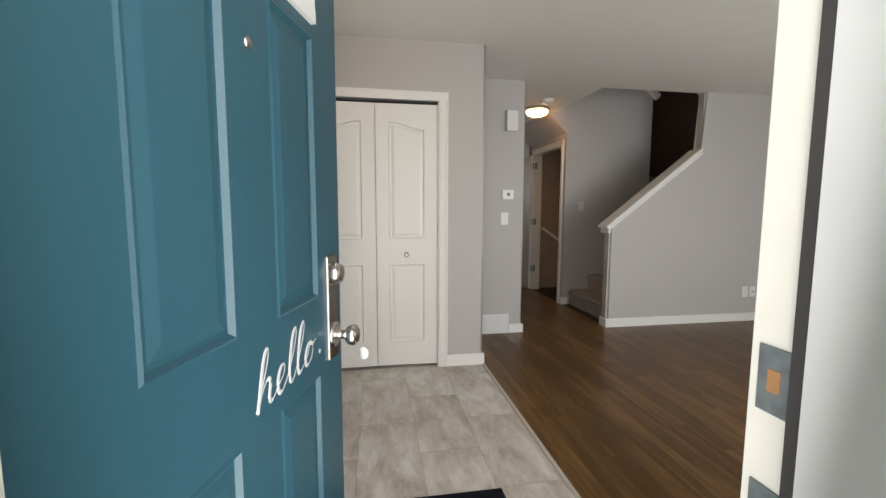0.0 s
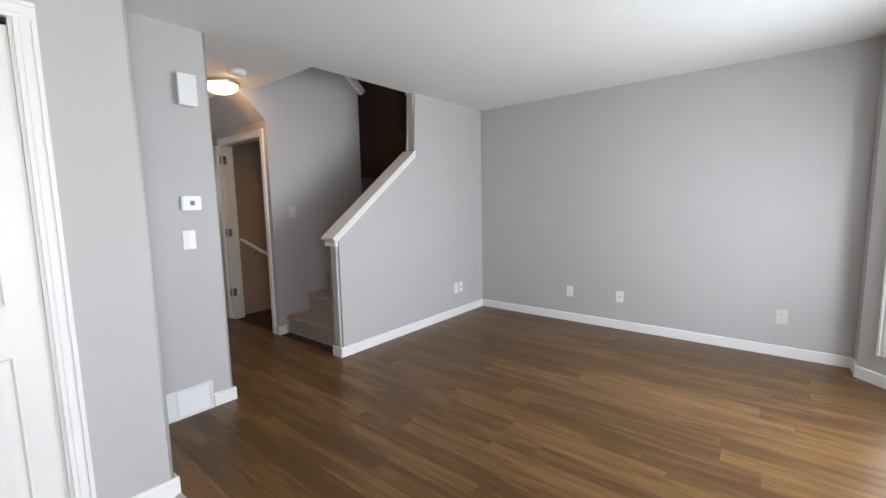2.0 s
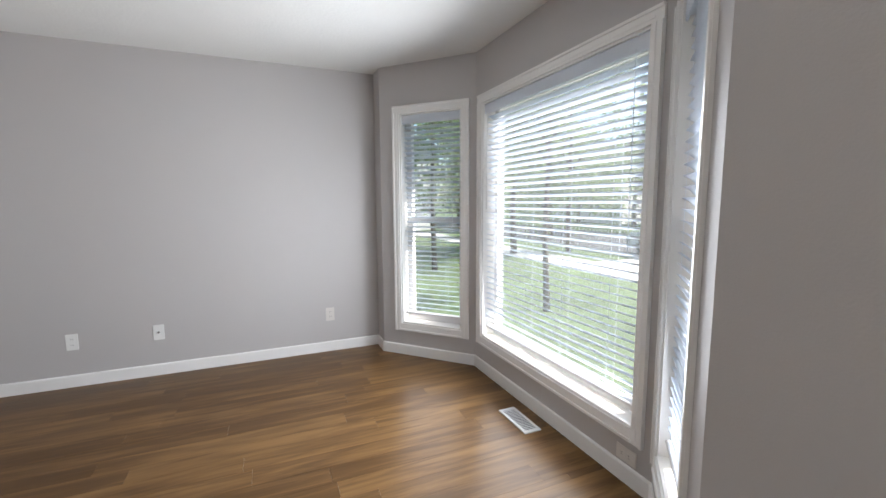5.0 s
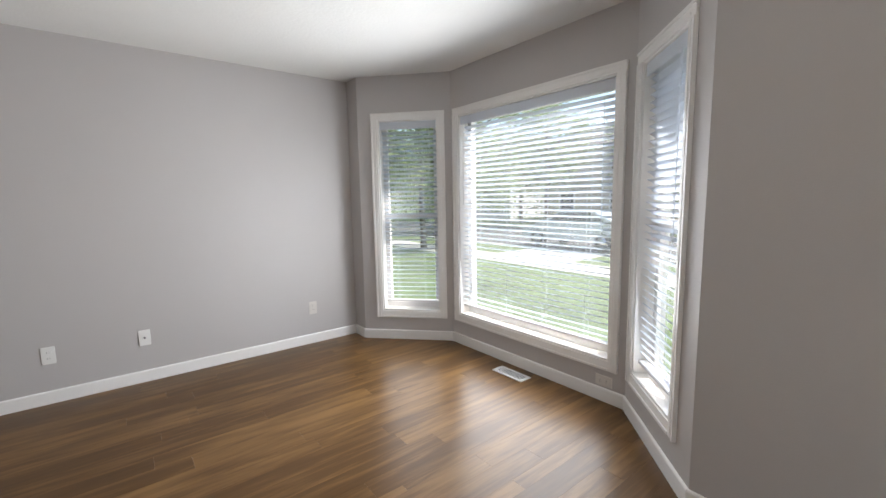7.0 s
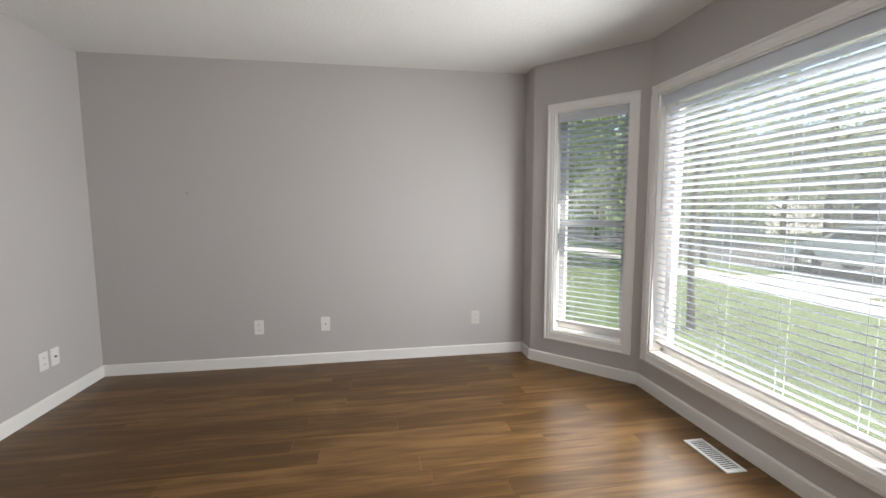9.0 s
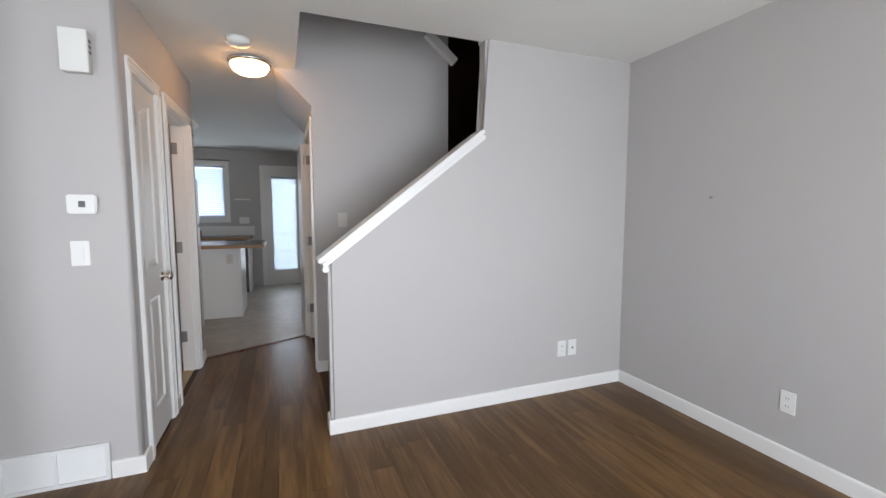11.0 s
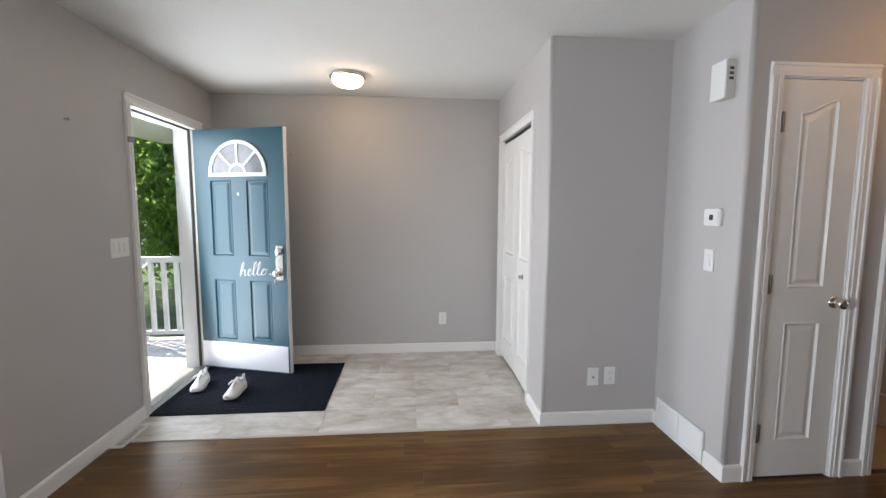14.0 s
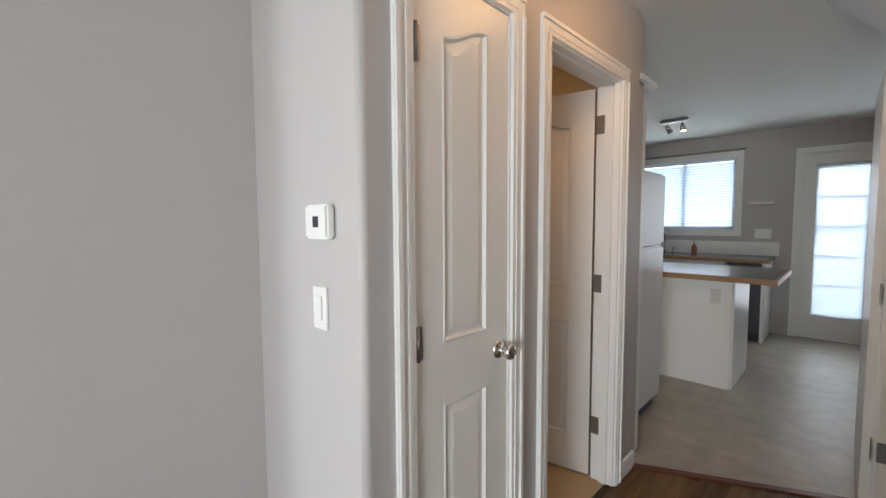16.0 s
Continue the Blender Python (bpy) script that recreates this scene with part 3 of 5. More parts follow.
    for i in range(k):
        x = xa + (xb - xa) * (i + 0.5) / k
        for y in (0.0225, 0.0735):
            part("ladder_cord", boxes([(x - 0.0007, x + 0.0007, y - 0.0006, y + 0.0006, bot, top - 0.04)], m), SLAT, bl)
    part("lift_cord", boxes([(xa + 0.06, xa + 0.063, 0.002, 0.005, z0 + 0.8, top - 0.05)], m), SLAT, bl)
    if not hung:
        part("tilt_wand", tube([m @ Vector((xb - 0.045, 0.002, top - 0.06)), m @ Vector((xb - 0.045, 0.0, top - 0.75))], 0.004, 8), PLASTIC, bl)
    return win


window("window_1", BE, BD, W3, WZ, True, "tall narrow white cased side window of the bay", -36.0)
window("window_2", BD, BC, W2, WZ, False, "wide white cased picture window of the bay", -16.0)
window("window_3", BC, BB, W1, WZ, True, "tall narrow white cased side window of the bay", -16.0)

# ---- front door ----
door1 = tagged(empty("door_1"), "teal painted front door standing open with white hello lettering", "door", kind="structure")
mS = seg_frame((0.0, 0.0), (2.09, 0.0))
X0, X1, DZ = 0.27, 1.085, 2.03
casing(door1, mS, X0 - 0.012, X1 + 0.012, 0, DZ + 0.012, 0.055)
part("door_jamb", boxes([(X0 - 0.034, X0, 0.0, 0.16, 0, DZ + 0.02), (X1, X1 + 0.034, 0.0, 0.16, 0, DZ + 0.02), (X0, X1, 0.0, 0.16, DZ, DZ + 0.02)], mS), CREAM, door1, "cream painted door jamb")
part("door_stop", boxes([(X0, X0 + 0.012, 0.075, 0.16, 0, DZ), (X1 - 0.012, X1, 0.075, 0.16, 0, DZ), (X0 + 0.012, X1 - 0.012, 0.075, 0.16, DZ - 0.012, DZ)], mS), EXTW, door1, "white outer stop")
part("weatherstrip", boxes([(X0, X0 + 0.010, 0.058, 0.075, 0, DZ), (X1 - 0.010, X1, 0.058, 0.075, 0, DZ), (X0 + 0.01, X1 - 0.01, 0.058, 0.075, DZ - 0.01, DZ)], mS), RUBBER, door1, "dark rubber weatherstrip")
part("brickmould", boxes([(X0 - 0.075, X0 - 0.004, 0.160, 0.195, -0.1, DZ + 0.06), (X1 + 0.004, X1 + 0.075, 0.160, 0.195, -0.1, DZ + 0.06), (X0 - 0.004, X1 + 0.004, 0.160, 0.195, DZ + 0.004, DZ + 0.06)], mS), EXTW, door1, "white outside trim")
part("threshold", boxes([(X0, X1, -0.008, 0.20, -0.03, 0.008), (X0, X1, 0.03, 0.07, 0.008, 0.018)], mS), mat("threshold_metal", (0.55, 0.55, 0.55), 0.35, 0.9), door1, "grey metal threshold")
for z in (1.0, 0.82):
    sp = part("strike_plate", boxes([(X1 - 0.003, X1 + 0.001, 0.012, 0.052, z - 0.042, z + 0.042)], mS), RUST, door1, "rusty steel strike plate")
    part("mortise", boxes([(X1 - 0.004, X1 - 0.002, 0.026, 0.042, z - 0.014, z + 0.014)], mS), RAWWOOD, sp)
# leaf, hung on the west jamb and swung in; its outer face looks east
ld = (Vector((0.500, 0.748)) - Vector((0.268, -0.045))).normalized()
mL = Matrix(((ld.x, -ld.y, 0, 0.268), (ld.y, ld.x, 0, -0.045), (0, 0, 1, 0), (0, 0, 0, 1)))
LW = 0.836
up, dn = (0.985, 1.615), (0.270, 0.790)
holes = [(x, x + 0.200, *z, 0) for z in (up, dn) for x in (0.152, 0.488)]
fan_c, fan_r, fan_z = 0.420, 0.265, 1.668
leaf = leaf_with_panels(door1, "door_leaf", mL, LW, 0.016, 2.026, 0.044, holes, TEAL, "teal painted panelled steel leaf")
def sector(r0, r1, a0, a1, n=20):
    pts = [(fan_c + r1 * math.cos(a0 + (a1 - a0) * i / n), fan_z + r1 * math.sin(a0 + (a1 - a0) * i / n)) for i in range(n + 1)]
    return pts + [(fan_c + r0 * math.cos(a1 - (a1 - a0) * i / n), fan_z + r0 * math.sin(a1 - (a1 - a0) * i / n)) for i in range(n + 1)]
fl = part("fanlight_frame", prism(sector(fan_r - 0.028, fan_r, 0, math.pi), -0.012, 0.0, mL), PLASTIC, leaf, "white half-round fanlight frame")
part("sill_bar", boxes([(fan_c - fan_r, fan_c + fan_r, -0.013, 0.0, fan_z - 0.026, fan_z + 0.004)], mL), PLASTIC, fl)
part("hub", prism(sector(0.062, 0.082, 0, math.pi), -0.010, -0.001, mL), PLASTIC, fl)
for a in (45, 90, 135):
    r = mL @ Matrix.Translation((fan_c, 0, fan_z)) @ Matrix.Rotation(-radians(a), 4, "Y")
    part("glazing_bar", boxes([(0.08, fan_r - 0.02, -0.010, -0.001, -0.010, 0.010)], r), PLASTIC, fl)
part("fan_pane", prism([(fan_c + (fan_r - 0.027) * math.cos(math.pi * i / 24), fan_z + 0.002 + (fan_r - 0.028) * math.sin(math.pi * i / 24)) for i in range(25)], -0.004, -0.0008, mL),
     mat("grey_fan_glass", (0.20, 0.20, 0.22), 0.10, var=0.5, scale=9), leaf, "grey textured fanlight glass")
part("kick_plate", box(0.008, LW - 0.012, -0.003, 0.0, 0.022, 0.245, 0.001, mL), KICK, leaf, "bright metal kick plate")
part("edge_strip", boxes([(LW, LW + 0.003, 0.001, 0.043, 0.016, 2.026)], mL), TRIM, leaf, "white leaf edge")
part("door_sweep", boxes([(0.0, LW, 0.004, 0.040, 0.004, 0.016)], mL), RUBBER, leaf)
lk = part("lock_plate", box(0.738, 0.806, -0.006, 0.0, 0.80, 1.085, 0.003, mL), NICKEL, leaf, "long satin nickel lock plate")
mK = mL @ Matrix.Translation((0, -0.006, 0))
part("deadbolt", lathe([(0.0, 0.0), (0.030, 0.0), (0.029, 0.012), (0.024, 0.024), (0.014, 0.027), (0.0, 0.027)], 24, mK @ Matrix.Translation((0.773, 0, 1.035)) @ pose(0, 0, 0, 90)), NICKEL, lk, "satin nickel deadbolt")
knob(lk, mK, 0.773, 0.865, 0.029, 0.07)
part("key_tag", lathe([(0.0, -0.003), (0.017, -0.003), (0.017, 0.003), (0.0, 0.003)], 20, mL @ Matrix.Translation((0.791, -0.082, 0.808)) @ pose(0, 0, 0, 90, 0, 68)), PLASTIC, lk, "white round key tag hanging from the lock")
part("thumb_turn", boxes([(0.756, 0.790, 0.044, 0.075, 0.85, 0.88), (0.763, 0.783, 0.044, 0.066, 1.02, 1.05)], mL), NICKEL, leaf)
part("peephole", lathe([(0.0, 0.004), (0.008, 0.005), (0.012, 0.002), (0.012, 0.0)], 16, mL @ Matrix.Translation((0.420, 0, 1.500)) @ pose(0, 0, 0, 90)), NICKEL, leaf, "small chrome peephole")
# script lettering "hello.": one running stroke, letter after letter, and a dot
LETTERS = {
    "h": (0.062, [(0.000, 0.004), (0.016, 0.050), (0.027, 0.098), (0.020, 0.112), (0.012, 0.090), (0.008, 0.040), (0.006, 0.000), (0.014, 0.030), (0.030, 0.052), (0.040, 0.040), (0.040, 0.012), (0.050, 0.002)]),
    "e": (0.044, [(0.006, 0.018), (0.024, 0.034), (0.026, 0.050), (0.014, 0.054), (0.005, 0.034), (0.009, 0.008), (0.024, 0.001)]),
    "l": (0.034, [(0.008, 0.040), (0.022, 0.094), (0.016, 0.112), (0.006, 0.090), (0.003, 0.030), (0.010, 0.003), (0.022, 0.004)]),
    "o": (0.050, [(0.008, 0.020), (0.022, 0.050), (0.010, 0.046), (0.002, 0.022), (0.012, 0.001), (0.032, 0.010), (0.036, 0.036), (0.024, 0.052), (0.034, 0.042), (0.052, 0.048)]),
}


def stroke(word, steps=6):
    knots, x = [], 0.0
    for ch in word:
        adv, shape = LETTERS[ch]
        knots += [Vector((x + u + 0.22 * z, z)) for u, z in shape]
        x += adv
    pts = []
    for k in range(len(knots) - 1):
        a, b_, c_, d = knots[max(k - 1, 0)], knots[k], knots[k + 1], knots[min(k + 2, len(knots) - 1)]
        for s in range(steps):
            u = s / steps
            p = 0.5 * (2 * b_ + (c_ - a) * u + (2 * a - 5 * b_ + 4 * c_ - d) * u * u + (3 * b_ - a - 3 * c_ + d) * u ** 3)
            pts.append((p.x, p.y))
    return pts


ink = stroke("hello")
mT = mL @ Matrix.Translation((0.396, -0.0012, 0.822)) @ Matrix.Rotation(radians(-4), 4, "Y") @ Matrix.Diagonal((1.16, 0.2, 1, 1))
wide = [0.0020 + 0.0032 * (ink[min(k + 1, len(ink) - 1)][1] < ink[max(k - 1, 0)][1]) for k in range(len(ink))]
wide = [sum(wide[max(k - 2, 0):k + 3]) / len(wide[max(k - 2, 0):k + 3]) for k in range(len(wide))]
bm = tube([(x, 0, z) for x, z in ink], wide, 8)
bm.transform(mT)
LETTER = mat("lettering_white", (0.52, 0.53, 0.53), 0.5, var=0.05)
lt = part("lettering", bm, LETTER, leaf, "white script lettering reading hello")
part("lettering_dot", lathe([(0.0, 0.0), (0.006, 0.0), (0.006, 0.004), (0.0, 0.004)], 14, mT @ Matrix.Translation((0.250, 0, 0.006)) @ pose(0, 0, 0, 90)), LETTER, leaf)
for z in (0.25, 1.02, 1.8):
    hinge(leaf, mL, 0.0, z, 0.05)

# ---- coat closet with bifold doors ----
mC = seg_frame((1.43, 2.59), (0.0, 2.59))
clo = tagged(empty("door_2"), "white moulded two-leaf bifold closet door, closed", "closet door", kind="structure")
c0, c1 = 1.43 - 1.088, 1.43 - 0.155
casing(clo, mC, c0, c1, 0, 1.985, 0.062)
part("track", boxes([(c0, c1, 0.02, 0.06, 1.972, 1.985)], mC), DARKP, clo, "dark top track")
part("closet_jamb", boxes([(c0, c0 + 0.012, 0, 0.11, 0, 1.985), (c1 - 0.012, c1, 0, 0.11, 0, 1.985)], mC), TRIM, clo)
half = (c1 - c0 - 0.024 - 0.006) / 2
for i, sgn in ((0, 1), (1, -1)):
    base = c0 + 0.013 + i * (half + 0.004)
    tilt = radians(1.2) * sgn
    mm = mC @ Matrix.Translation((base + (0 if i == 0 else half), 0.016, 0)) @ Matrix.Rotation(tilt, 4, "Z") @ Matrix.Translation((0 if i == 0 else -half, 0, 0))
    lf = leaf_with_panels(clo, "bifold_leaf", mm, half, 0.022, 1.960, 0.034, [(0.092, half - 0.092, 0.985, 1.84, (0.05, sgn)), (0.092, half - 0.092, 0.20, 0.80, 0)], DOORW, "")
    if i == 0:
        knob(lf, mm, half - 0.22, 0.868, 0.017, 0.030)

# ---- hall doors ----
mH = seg_frame((2.03, 5.075), (2.03, 3.455))
pan = tagged(empty("door_3"), "narrow white two-panel closet door with an arched panel, closed", "door", kind="structure")
a0, a1 = 5.075 - 3.93, 5.075 - 3.50
casing(pan, mH, a0, a1, 0, 2.01)
part("door_jamb", boxes([(a0, a0 + 0.008, 0, 0.115, 0, 2.01), (a1 - 0.008, a1, 0, 0.115, 0, 2.01), (a0 + 0.008, a1 - 0.008, 0, 0.115, 2.002, 2.01)], mH), TRIM, pan)
mm = mH @ Matrix.Translation((a0 + 0.01, 0.004, 0))
lf = leaf_with_panels(pan, "door_leaf", mm, a1 - a0 - 0.02, 0.012, 1.999, 0.035, [(0.108, 0.305, 1.0, 1.91, (0.062, -1)), (0.108, 0.305, 0.205, 0.825, 0)], DOORW, "")
knob(lf, mm, 0.045, 0.925, 0.026, 0.06)
for z in (0.25, 1.02, 1.80):
    hinge(lf, mm, a1 - a0 - 0.024, z, -0.002)
bath = tagged(empty("door_4"), "white two-panel bathroom door standing open inwards", "door", kind="structure")
b0, b1 = 5.075 - 4.83, 5.075 - 4.165
casing(bath, mH, b0, b1, 0, 2.01)
part("door_jamb", boxes([(b0, b0 + 0.010, 0, 0.115, 0, 2.01), (b1 - 0.010, b1, 0, 0.115, 0, 2.01), (b0 + 0.01, b1 - 0.01, 0, 0.115, 2.0, 2.01)], mH), TRIM, bath)
part("door_stop", boxes([(b0 + 0.01, b0 + 0.02, 0.03, 0.068, 0, 2.0), (b1 - 0.02, b1 - 0.01, 0.03, 0.068, 0, 2.0), (b0 + 0.02, b1 - 0.02, 0.03, 0.068, 1.99, 2.0)], mH), TRIM, bath)
d2 = Vector((math.cos(radians(BATH_A)), math.sin(radians(BATH_A))))
mB = Matrix(((d2.x, -d2.y, 0, 1.905), (d2.y, d2.x, 0, 4.815), (0, 0, 1, 0), (0, 0, 0, 1)))
lf = leaf_with_panels(bath, "door_leaf", mB @ Matrix.Rotation(math.pi, 4, "Z") @ Matrix.Translation((-0.64, 0, 0)), 0.64, 0.012, 1.995, 0.035, [(0.11, 0.53, 1.0, 1.885, (0.06, 0)), (0.11, 0.53, 0.205, 0.825, 0)], DOORW, "")
for z in (0.289, 1.028, 1.817):
    part("hinge", boxes([(b0 + 0.010, b0 + 0.013, 0.075, 0.118, z - 0.045, z + 0.045)], mH), STEEL, bath, "dull steel hinge leaf")
# bathroom walls seen past the door
for nm, q0, q1 in (("wall_bath_north", (1.915, 5.07), (0.3, 5.07)), ("wall_bath_west", (0.3, 5.07), (0.3, 3.95)), ("wall_bath_south", (0.3, 3.98), (1.915, 3.98))):
    wall(nm, q0, q1, 0.05, 0, H, label="cream painted bathroom wall", material=mat("cream_wall", (0.60, 0.54, 0.44), 0.6))

mE = seg_frame((2.96, 4.52), (2.96, 5.53))
bas = tagged(empty("door_5"), "white basement door swung wide open against the wall", "door", kind="structure")
casing(bas, mE, 0.0, 0.88, 0, 2.01)
part("door_jamb", boxes([(0, 0.010, 0, 0.11, 0, 2.01), (0.87, 0.88, 0, 0.11, 0, 2.01), (0.01, 0.87, 0, 0.11, 2.0, 2.01)], mE), CREAM, bas)
d2 = Vector((math.cos(radians(90.5)), math.sin(radians(90.5))))
mB = Matrix(((d2.x, -d2.y, 0, 2.945), (d2.y, d2.x, 0, 5.43), (0, 0, 1, 0), (0, 0, 0, 1)))
lf = leaf_with_panels(bas, "door_leaf", mB, 0.76, 0.012, 1.998, 0.035, [(0.12, 0.64, 1.0, 1.885, (0.06, 0)), (0.12, 0.64, 0.205, 0.825, 0)], DOORW, "")
for z in (0.32, 1.02, 1.84):
    part("hinge", boxes([(0.862, 0.905, -0.024, -0.0205, z - 0.045, z + 0.045), (0.868, 0.8695, -0.004, 0.035, z - 0.045, z + 0.045)], mE), STEEL, bas, "dull steel hinge leaf")
# tan tint: the basement's warm light is put into the wall colour
WARMW = mat("warm_tinted_stairwell", (0.42, 0.30, 0.21), 0.6)
# basement stair seen through the door: side walls and a handrail
wall("wall_basement_north", (4.1, 5.53), (2.96, 5.53), 0.1, -1.5, H, material=WARMW)
wall("wall_basement_east", (4.0, 4.52), (4.0, 5.53), 0.1, -1.5, H, material=WARMW)
rail = tagged(empty("handrail"), "white wooden basement handrail on brackets", "handrail")
part("rail", tube([(3.12, 5.46, 0.93), (3.95, 5.46, 0.35)], 0.02, 12), TRIM, rail)
for x, z in ((3.30, 0.80), (3.75, 0.49)):
    part("bracket", tube([(x, 5.46, z - 0.02), (x, 5.47, z - 0.06), (x, 5.53, z - 0.07)], 0.007, 8), STEEL, rail)

# ---- stair ----
stair = tagged(empty("staircase"), "carpeted beige-grey staircase behind the sloping wall", "stairs", kind="structure")
RUN, RISE = 0.25, 0.188
for k in range(5):
    x = 3.04 + RUN * k
    far = x + RUN + 0.03 if k < 4 else FAR - 0.02
    bm = box(x, far, KY1 + 0.003, 4.397, RISE * (k + 1) - 0.055, RISE * (k + 1), 0.0)
    es = [e for e in bm.edges if all(abs(v.co.z - RISE * (k + 1)) < 1e-6 and abs(v.co.x - x) < 1e-6 for v in e.verts)]
    bmesh.ops.bevel(bm, geom=es, offset=0.025, segments=4, affect="EDGES")
    bmesh.ops.bevel(bm, geom=[e for e in bm.edges if all(abs(v.co.z - RISE * (k + 1) + 0.055) < 1e-6 and abs(v.co.x - x) < 1e-6 for v in e.verts)], offset=0.02, segments=3, affect="EDGES")
    add_box(bm, x + 0.026, far, KY1 + 0.003, 4.397, max(0, RISE * k - 0.02), RISE * (k + 1) - 0.0551)
    part("step", bm, CARPET, stair, "step with cut-pile carpet and rounded nosing")
for k in range(4):
    part("step", box(4.12, FAR - 0.02, 4.40 + RUN * k, 7.0, RISE * (k + 5) - 0.02, RISE * (k + 6)), CARPET, stair, "step with cut-pile carpet")
capw = tagged(empty("stair_cap"), "white moulded cap on the sloping stair wall", "wall cap", kind="structure")
sl = math.atan2(0.775, POST - 2.955)
LC = math.hypot(0.775, POST - 2.955)
mm = Matrix.Translation((2.955, 0, 1.008)) @ Matrix.Rotation(-sl, 4, "Y")
part("cap_board", box(-0.030, LC + 0.012, KY0 - 0.034, KY1 + 0.034, 0.034, 0.060, 0.007, mm), TRIM, capw)
part("cove", box(-0.02, LC, KY0 - 0.022, KY1 + 0.022, 0.0, 0.034, 0.008, mm), TRIM, capw)
part("end_block", box(2.925, 2.957, KY0 - 0.02, KY1 + 0.02, 0.968, 1.003, 0.005), TRIM, capw)
tagged(mesh_ob("well_trim", box(-0.03, 0.30, 4.345, 4.405, -0.035, 0.035, 0.004, Matrix.Translation((3.93, 0, 2.80)) @ Matrix.Rotation(radians(39), 4, "Y")), TRIM), "white sloped trim board at the stair turn", "trim", kind="structure")

# ---- baseboards ----
for q0, q1, e0, e1 in (
        ((0.0, 0.0), (X0 - 0.067, 0.0), 0, 0), ((X1 + 0.067, 0.0), BE, 0, 0.004), (BE, BD, 0, 0), (BD, BC, 0, 0), (BC, BB, 0, 0.005), (BB, (FAR, 0.0), 0, 0), ((FAR, 0.0), (FAR, KY0), 0, 0),
        ((0.0, 2.59), (0.0, 0.0), 0, 0), ((1.43, 2.59), (1.15, 2.59), 0.013, 0), ((0.093, 2.59), (0.0, 2.59), 0, 0), ((1.43, 3.345), (1.43, 2.59), 0, 0.0), ((1.47, 3.345), (1.43, 3.345), 0, 0), ((2.03, 3.345), (1.90, 3.345), 0.013, 0),
        ((2.03, 3.438), (2.03, 3.345), 0, 0), ((2.03, 4.103), (2.03, 3.992), 0, 0), ((2.03, 5.075), (2.03, 4.892), 0.013, 0), ((FAR, KY0), (2.955, KY0), 0, 0.013), ((2.955, KY0), (2.955, KY1), 0, 0.0),
        ((1.0, 5.075), (2.03, 5.075), 0, 0)):
    baseboard(q0, q1, e0, e1)
tagged(mesh_ob("baseboard", box(2.947, 3.035, 4.387, 4.40, 0, 0.087), TRIM), "white painted wooden baseboard along the wall foot", "baseboard", "baseboards", "structure")
tagged(mesh_ob("baseboard", box(2.947, 2.96, 4.40, 4.455, 0, 0.087), TRIM), "white painted wooden baseboard along the wall foot", "baseboard", "baseboards", "structure")


# ---- fixtures ----
def ceiling_light(x, y, label, glow, k=1.0):
    ob = tagged(empty("ceiling_light", Matrix.Translation((x, y, H)) @ Matrix.Scale(k, 4)), label, "ceiling light", "flush ceiling lights")
    part("base", lathe([(0.0, 0.0), (0.150, 0.0), (0.158, -0.012), (0.155, -0.030), (0.142, -0.034), (0.0, -0.034)], 40), NICKEL, ob, "brushed nickel rim")
    part("shade", lathe([(0.138, -0.033), (0.134, -0.055), (0.115, -0.082), (0.08, -0.098), (0.04, -0.105), (0.0, -0.107)], 40), glow, ob, "lit frosted glass bowl")
    return ob


ceiling_light(0.60, 1.285, "lit round ceiling light with frosted bowl in the entry", BULB, 0.86)
ceiling_light(2.535, 4.32, "lit round ceiling light with frosted bowl in the hall", BULB_HALL, 0.94)
ceiling_light(1.15, 4.35, "lit round ceiling light with frosted bowl in the bathroom", BULB_BATH)
sm = tagged(empty("smoke_alarm", Matrix.Translation((2.495, 3.935, H))), "white round smoke alarm on the hall ceiling", "smoke alarm")
part("body", lathe([(0.0, 0.0), (0.07, 0.0), (0.07, -0.018), (0.062, -0.036), (0.02, -0.042), (0.0, -0.042)], 32), PLASTIC, sm)
part("test_button", lathe([(0.012, -0.0415), (0.012, -0.046), (0.0, -0.046)], 16), IVORY, sm)


def plate(name, m, s, z, w, h, slots, label, category, material=None, mark=None):
    """A wall plate on a wall frame, centred at s, z. slots: 'duplex', 'rocker', 'jack' or 'blank'."""
    ob = tagged(empty(name), label, category)
    material = material or PLASTIC
    mm = m @ Matrix.Translation((s, 0, z))
    part("cover", box(-w / 2, w / 2, -0.006, 0.0, -h / 2, h / 2, 0.0025, mm), material, ob)
    if slots == "duplex":
        for dz in (-0.020, 0.020):
            sk = part("socket", box(-0.015, 0.015, -0.0085, -0.006, dz - 0.013, dz + 0.013, 0.001, mm), material, ob)
            part("slot", boxes([(-0.007, -0.005, -0.0092, -0.0086, dz - 0.004, dz + 0.006), (0.005, 0.007, -0.0092, -0.0086, dz - 0.004, dz + 0.006)], mm), DARKP, sk)
    elif slots == "rocker":
        n = max(1, round(w / 0.055) - 0) if w > 0.1 else 1
        for i in range(n):
            x = (i - (n - 1) / 2) * 0.046
            part("rocker", box(x - 0.016, x + 0.016, -0.0105, -0.006, -0.033, 0.033, 0.0015, mm), material, ob)
    elif slots == "jack":
        part("jack", lathe([(0.0, 0.0), (0.008, 0.0), (0.006, 0.010), (0.0, 0.010)], 14, mm @ Matrix.Translation((0, -0.006, 0)) @ pose(0, 0, 0, 90)), STEEL, ob)
    return ob


